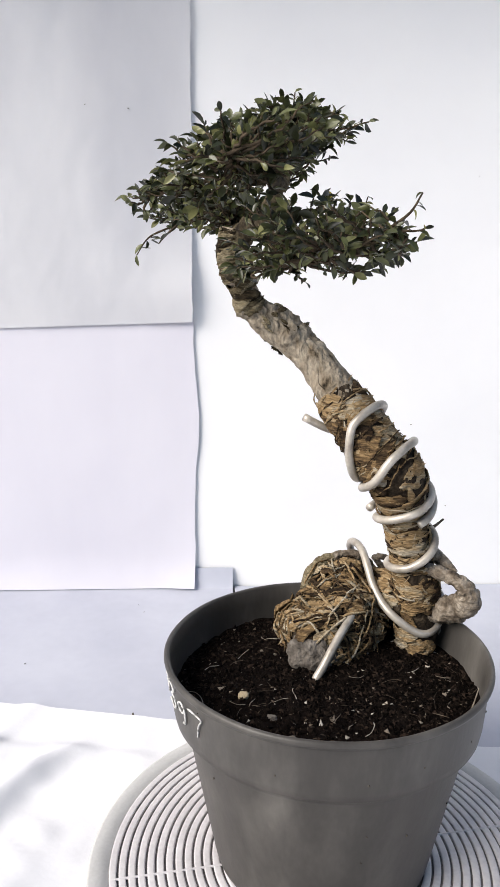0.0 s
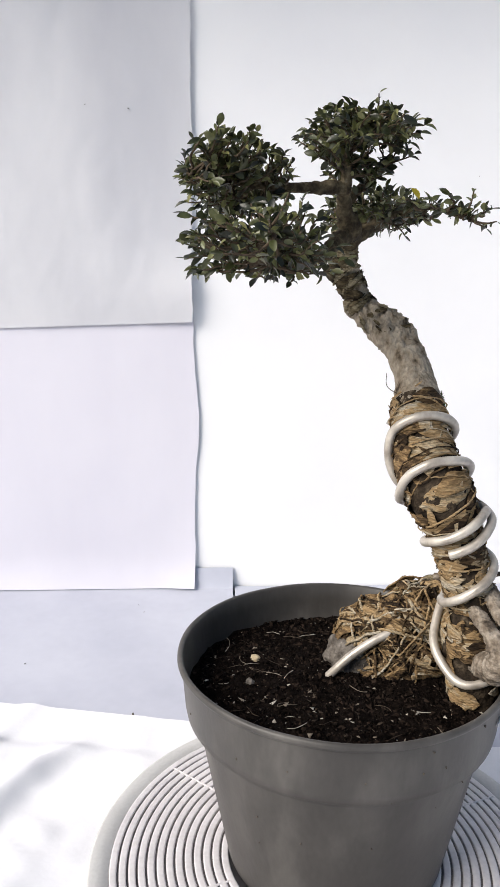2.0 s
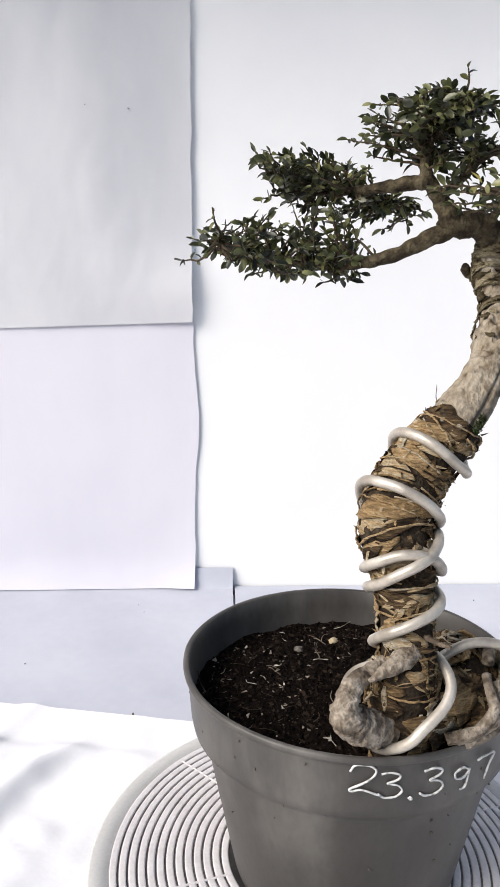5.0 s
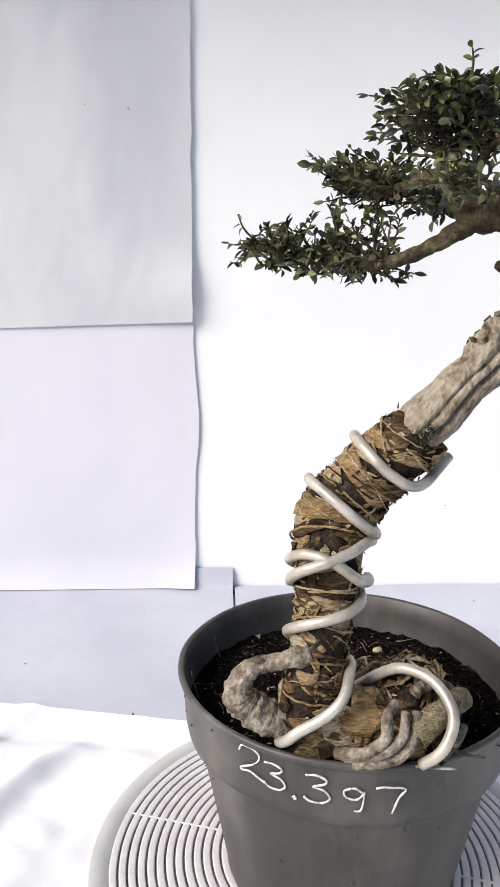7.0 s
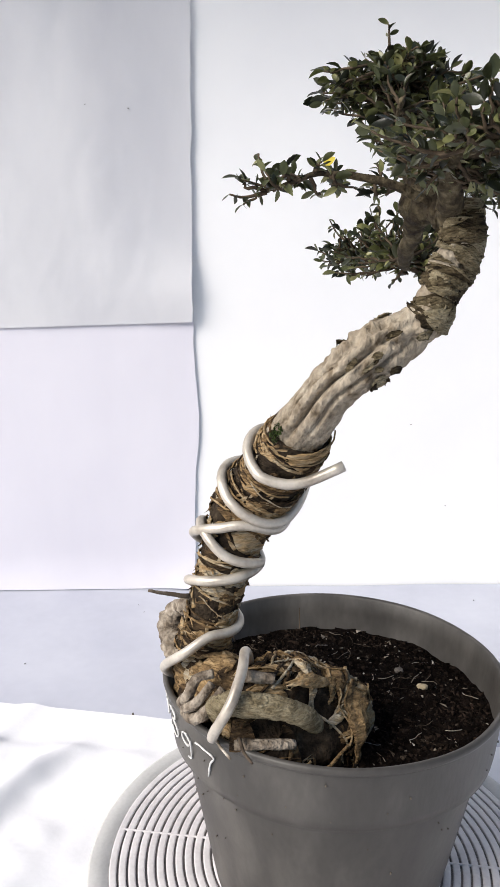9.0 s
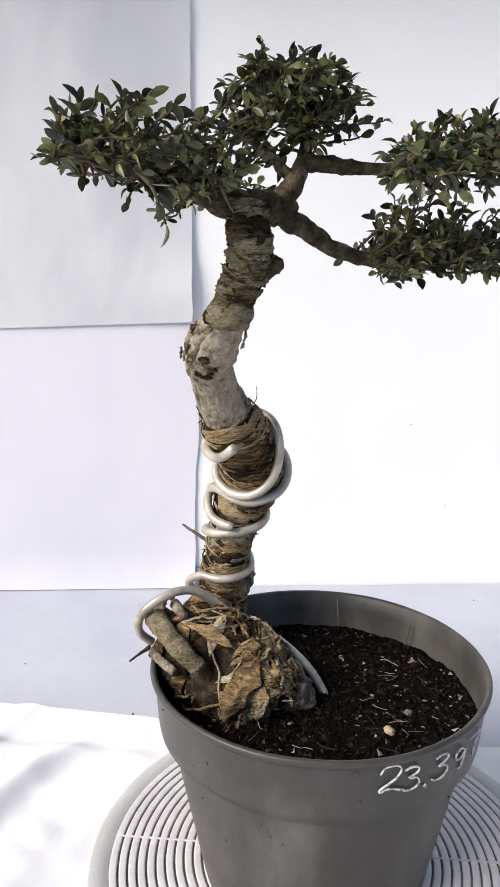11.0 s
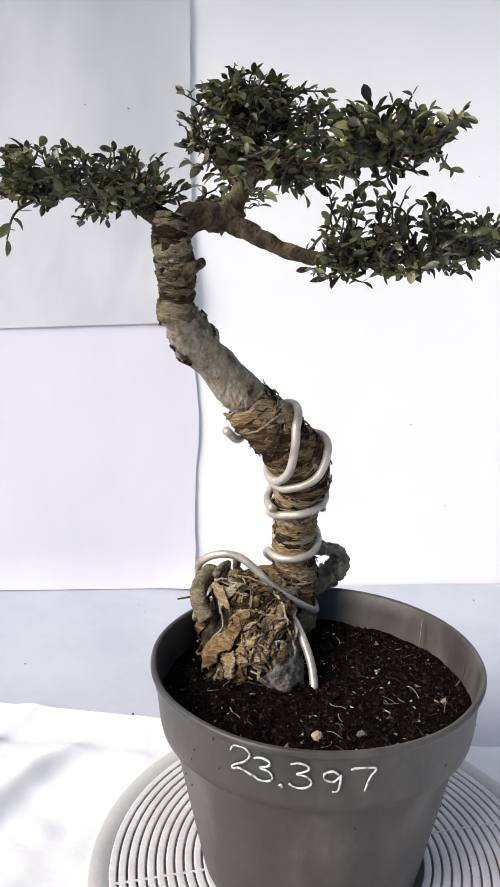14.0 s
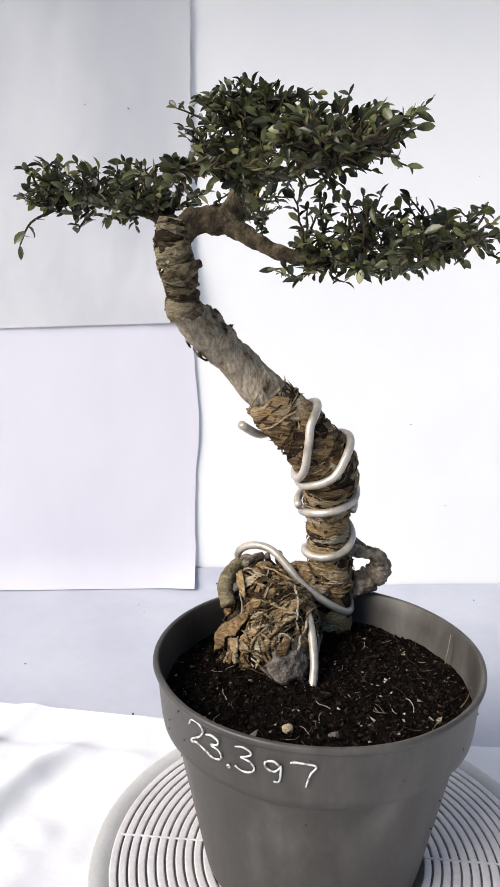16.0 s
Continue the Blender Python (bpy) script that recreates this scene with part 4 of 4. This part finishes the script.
    # snapped spur, bud, stray stems
    for pts, r, mat, name in (([(0.0895, -0.004, 0.3660), (0.0850, 0.000, 0.3690), (0.0790, -0.0045, 0.3716)], 0.0042, LIMB, "pruned_bud"),
                              ([(0.0400, -0.0400, 0.2950), (0.0404, -0.0330, 0.3000), (0.0406, -0.0324, 0.3080)], 0.0003, CHIP, "dry_stem"),
                              ([(-0.0060, -0.0920, 0.196), (-0.0085, -0.1040, 0.199), (-0.0101, -0.1138, 0.2022)], 0.0014, CHIP, "dry_stem"),
                              ([(0.0560, -0.0950, 0.148), (0.0640, -0.0970, 0.146), (0.0727, -0.0973, 0.1455)], 0.0010, CHIP, "dry_stem"),
                              ([(-0.0780, -0.0250, 0.120), (-0.0800, -0.0270, 0.130), (-0.0815, -0.0285, 0.139)], 0.0005, CHIP, "dry_stem"),
                              ([(-0.0730, 0.0250, 0.120), (-0.0760, 0.0265, 0.127), (-0.0770, 0.0270, 0.134)], 0.0005, CHIP, "dry_stem"),
                              ([(0.0300, -0.0970, 0.139), (0.0460, -0.1010, 0.1405), (0.0600, -0.1020, 0.1415)], 0.0009, CHIP, "dry_stem")):
        path = smooth_path(pts, 5)
        raw(name, *tube(path, [r * (1 - 0.5 * i / len(path)) for i in range(len(path))], 10, 0.3, 400), mat, tree)
    leaf, _, _ = leaf_mesh("leaf", 0.0085, 0.0055, 0.3, 0.1, YELLOW_LEAF)
    for x, y, z, rx, rz in ((0.0480, -0.0480, 0.4110, 50, 30),):
        o = tagged(new("leaf", leaf), "yellowed leaf")
        o.parent, o.matrix_basis = tree, pose(x, y, z, rx, 0, rz)
    verts, faces = [], []
    for i in range(160):
        p = on_trunk(rnd.uniform(-1.75, -1.25), rnd.uniform(0.289, 0.296), 0.001)
        d = Vector((rnd.uniform(-1, 1), rnd.uniform(-1, 1), rnd.uniform(0.2, 1))).normalized() * rnd.uniform(0.001, 0.003)
        w = d.cross(Vector((0.3, 0.5, 0.8))).normalized() * 0.0004
        k = len(verts)
        verts += [p - w, p + w, p + d, p - d * 0.2]
        faces += [(k, k + 1, k + 2), (k, k + 2, k + 3), (k + 1, k + 3, k + 2)]
    raw("moss_tuft", verts, faces, MOSS, tree, "small tuft of green moss")["kind"] = "stuff"
    wires(tree)
    crown(tree)
    return tagged(tree, "leaning bonsai with wired trunk, swollen roots and dark green leaf pads", "bonsai tree")


def speck(place, size, seed):
    rnd = random.Random(seed)
    bm = bmesh.new()
    bmesh.ops.create_icosphere(bm, subdivisions=1, radius=1.0)
    turn = Euler((0, 0, rnd.random() * 6)).to_matrix()
    for v in bm.verts:
        v.co = turn @ Vector((v.co.x * size * rnd.uniform(1.2, 2.0), v.co.y * size * 0.7, v.co.z * size * 0.5)) + Vector(place)
    return tagged(part("debris", bm, DEBRIS), "tiny dark crumb of debris on white paper", "debris", group="crumbs on the paper")


for n, (x, y, r) in enumerate(((-0.1695, 0.142, 0.0016), (-0.350, 0.392, 0.0011), (-0.226, 0.362, 0.0008), (-0.300, 0.215, 0.0009), (0.166, 0.432, 0.0011), (-0.215, 0.345, 0.0006))):
    speck((x, y, TABLE + 0.006 if y < 0.16 else TABLE + 0.004), r, n)
for n, (u, z, r, off) in enumerate(((0.072, 0.546, 0.0009, 0.0075), (0.118, 0.543, 0.0011, 0.0075), (0.446, 0.196, 0.0010, 0.0), (0.494, 0.094, 0.0009, 0.0), (0.508, 0.48, 0.0007, 0.0))):
    speck(on_wall(u, z - TABLE, off), r, 20 + n)

the_table = turntable()
the_pot = tagged(pot(), "dark grey plastic pot with a handwritten number on both sides", "plant pot")
inscription(the_pot, -122.3, -72.3, 0.1360, 0.1265, 0.0165)
inscription(the_pot, 40.5, 84, 0.1348, 0.1303, 0.0150)
the_soil = soil()
the_tree = bonsai()
STONES = [pebble(0.0302, 0.0464, 0.0030, PEBBLE, "small round buff pebble on the soil", 0.7, 2), pebble(0.0270, -0.0150, 0.0150, STONE, "rough grey stone lying against the swollen root", 0.9, 9),
          pebble(0.0050, 0.0500, 0.0030, STONE, "small brown-grey pebble on the soil", 0.6, 6)]

# ---------- the turning ----------
TURN = [(0.0, -145.0), (0.5, -145.6), (0.7, -139.5), (1.0, -117.9), (1.5, -109.3), (2.0, -96.8), (2.5, -83.1), (3.0, -75.7), (3.2, -72.0), (5.3, -30.0), (5.5, -29.0), (6.0, -16.2), (6.5, -1.5), (7.0, 0.0),
        (7.5, 17.3), (8.0, 35.9), (8.5, 39.2), (9.0, 53.3), (9.5, 79.3), (9.7, 87.6), (10.4, 102.0), (11.2, 114.0), (11.8, 122.3), (12.0, 123.3), (12.5, 130.2), (13.0, 140.7), (13.5, 149.3), (14.0, 153.6), (14.5, 159.4), (15.0, 164.2), (15.5, 166.8), (16.0, 171.4)]


def motions():
    rows = [(t, pose(0, 0, 0, 0, 0, -a)) for t, a in TURN]
    for ob in (the_table, the_pot, the_soil, *STONES):
        walk(ob, rows)
    walk(the_tree, [(t, pose(0, 0, -0.0015, 0, 0, -a)) for t, a in TURN])


motions()
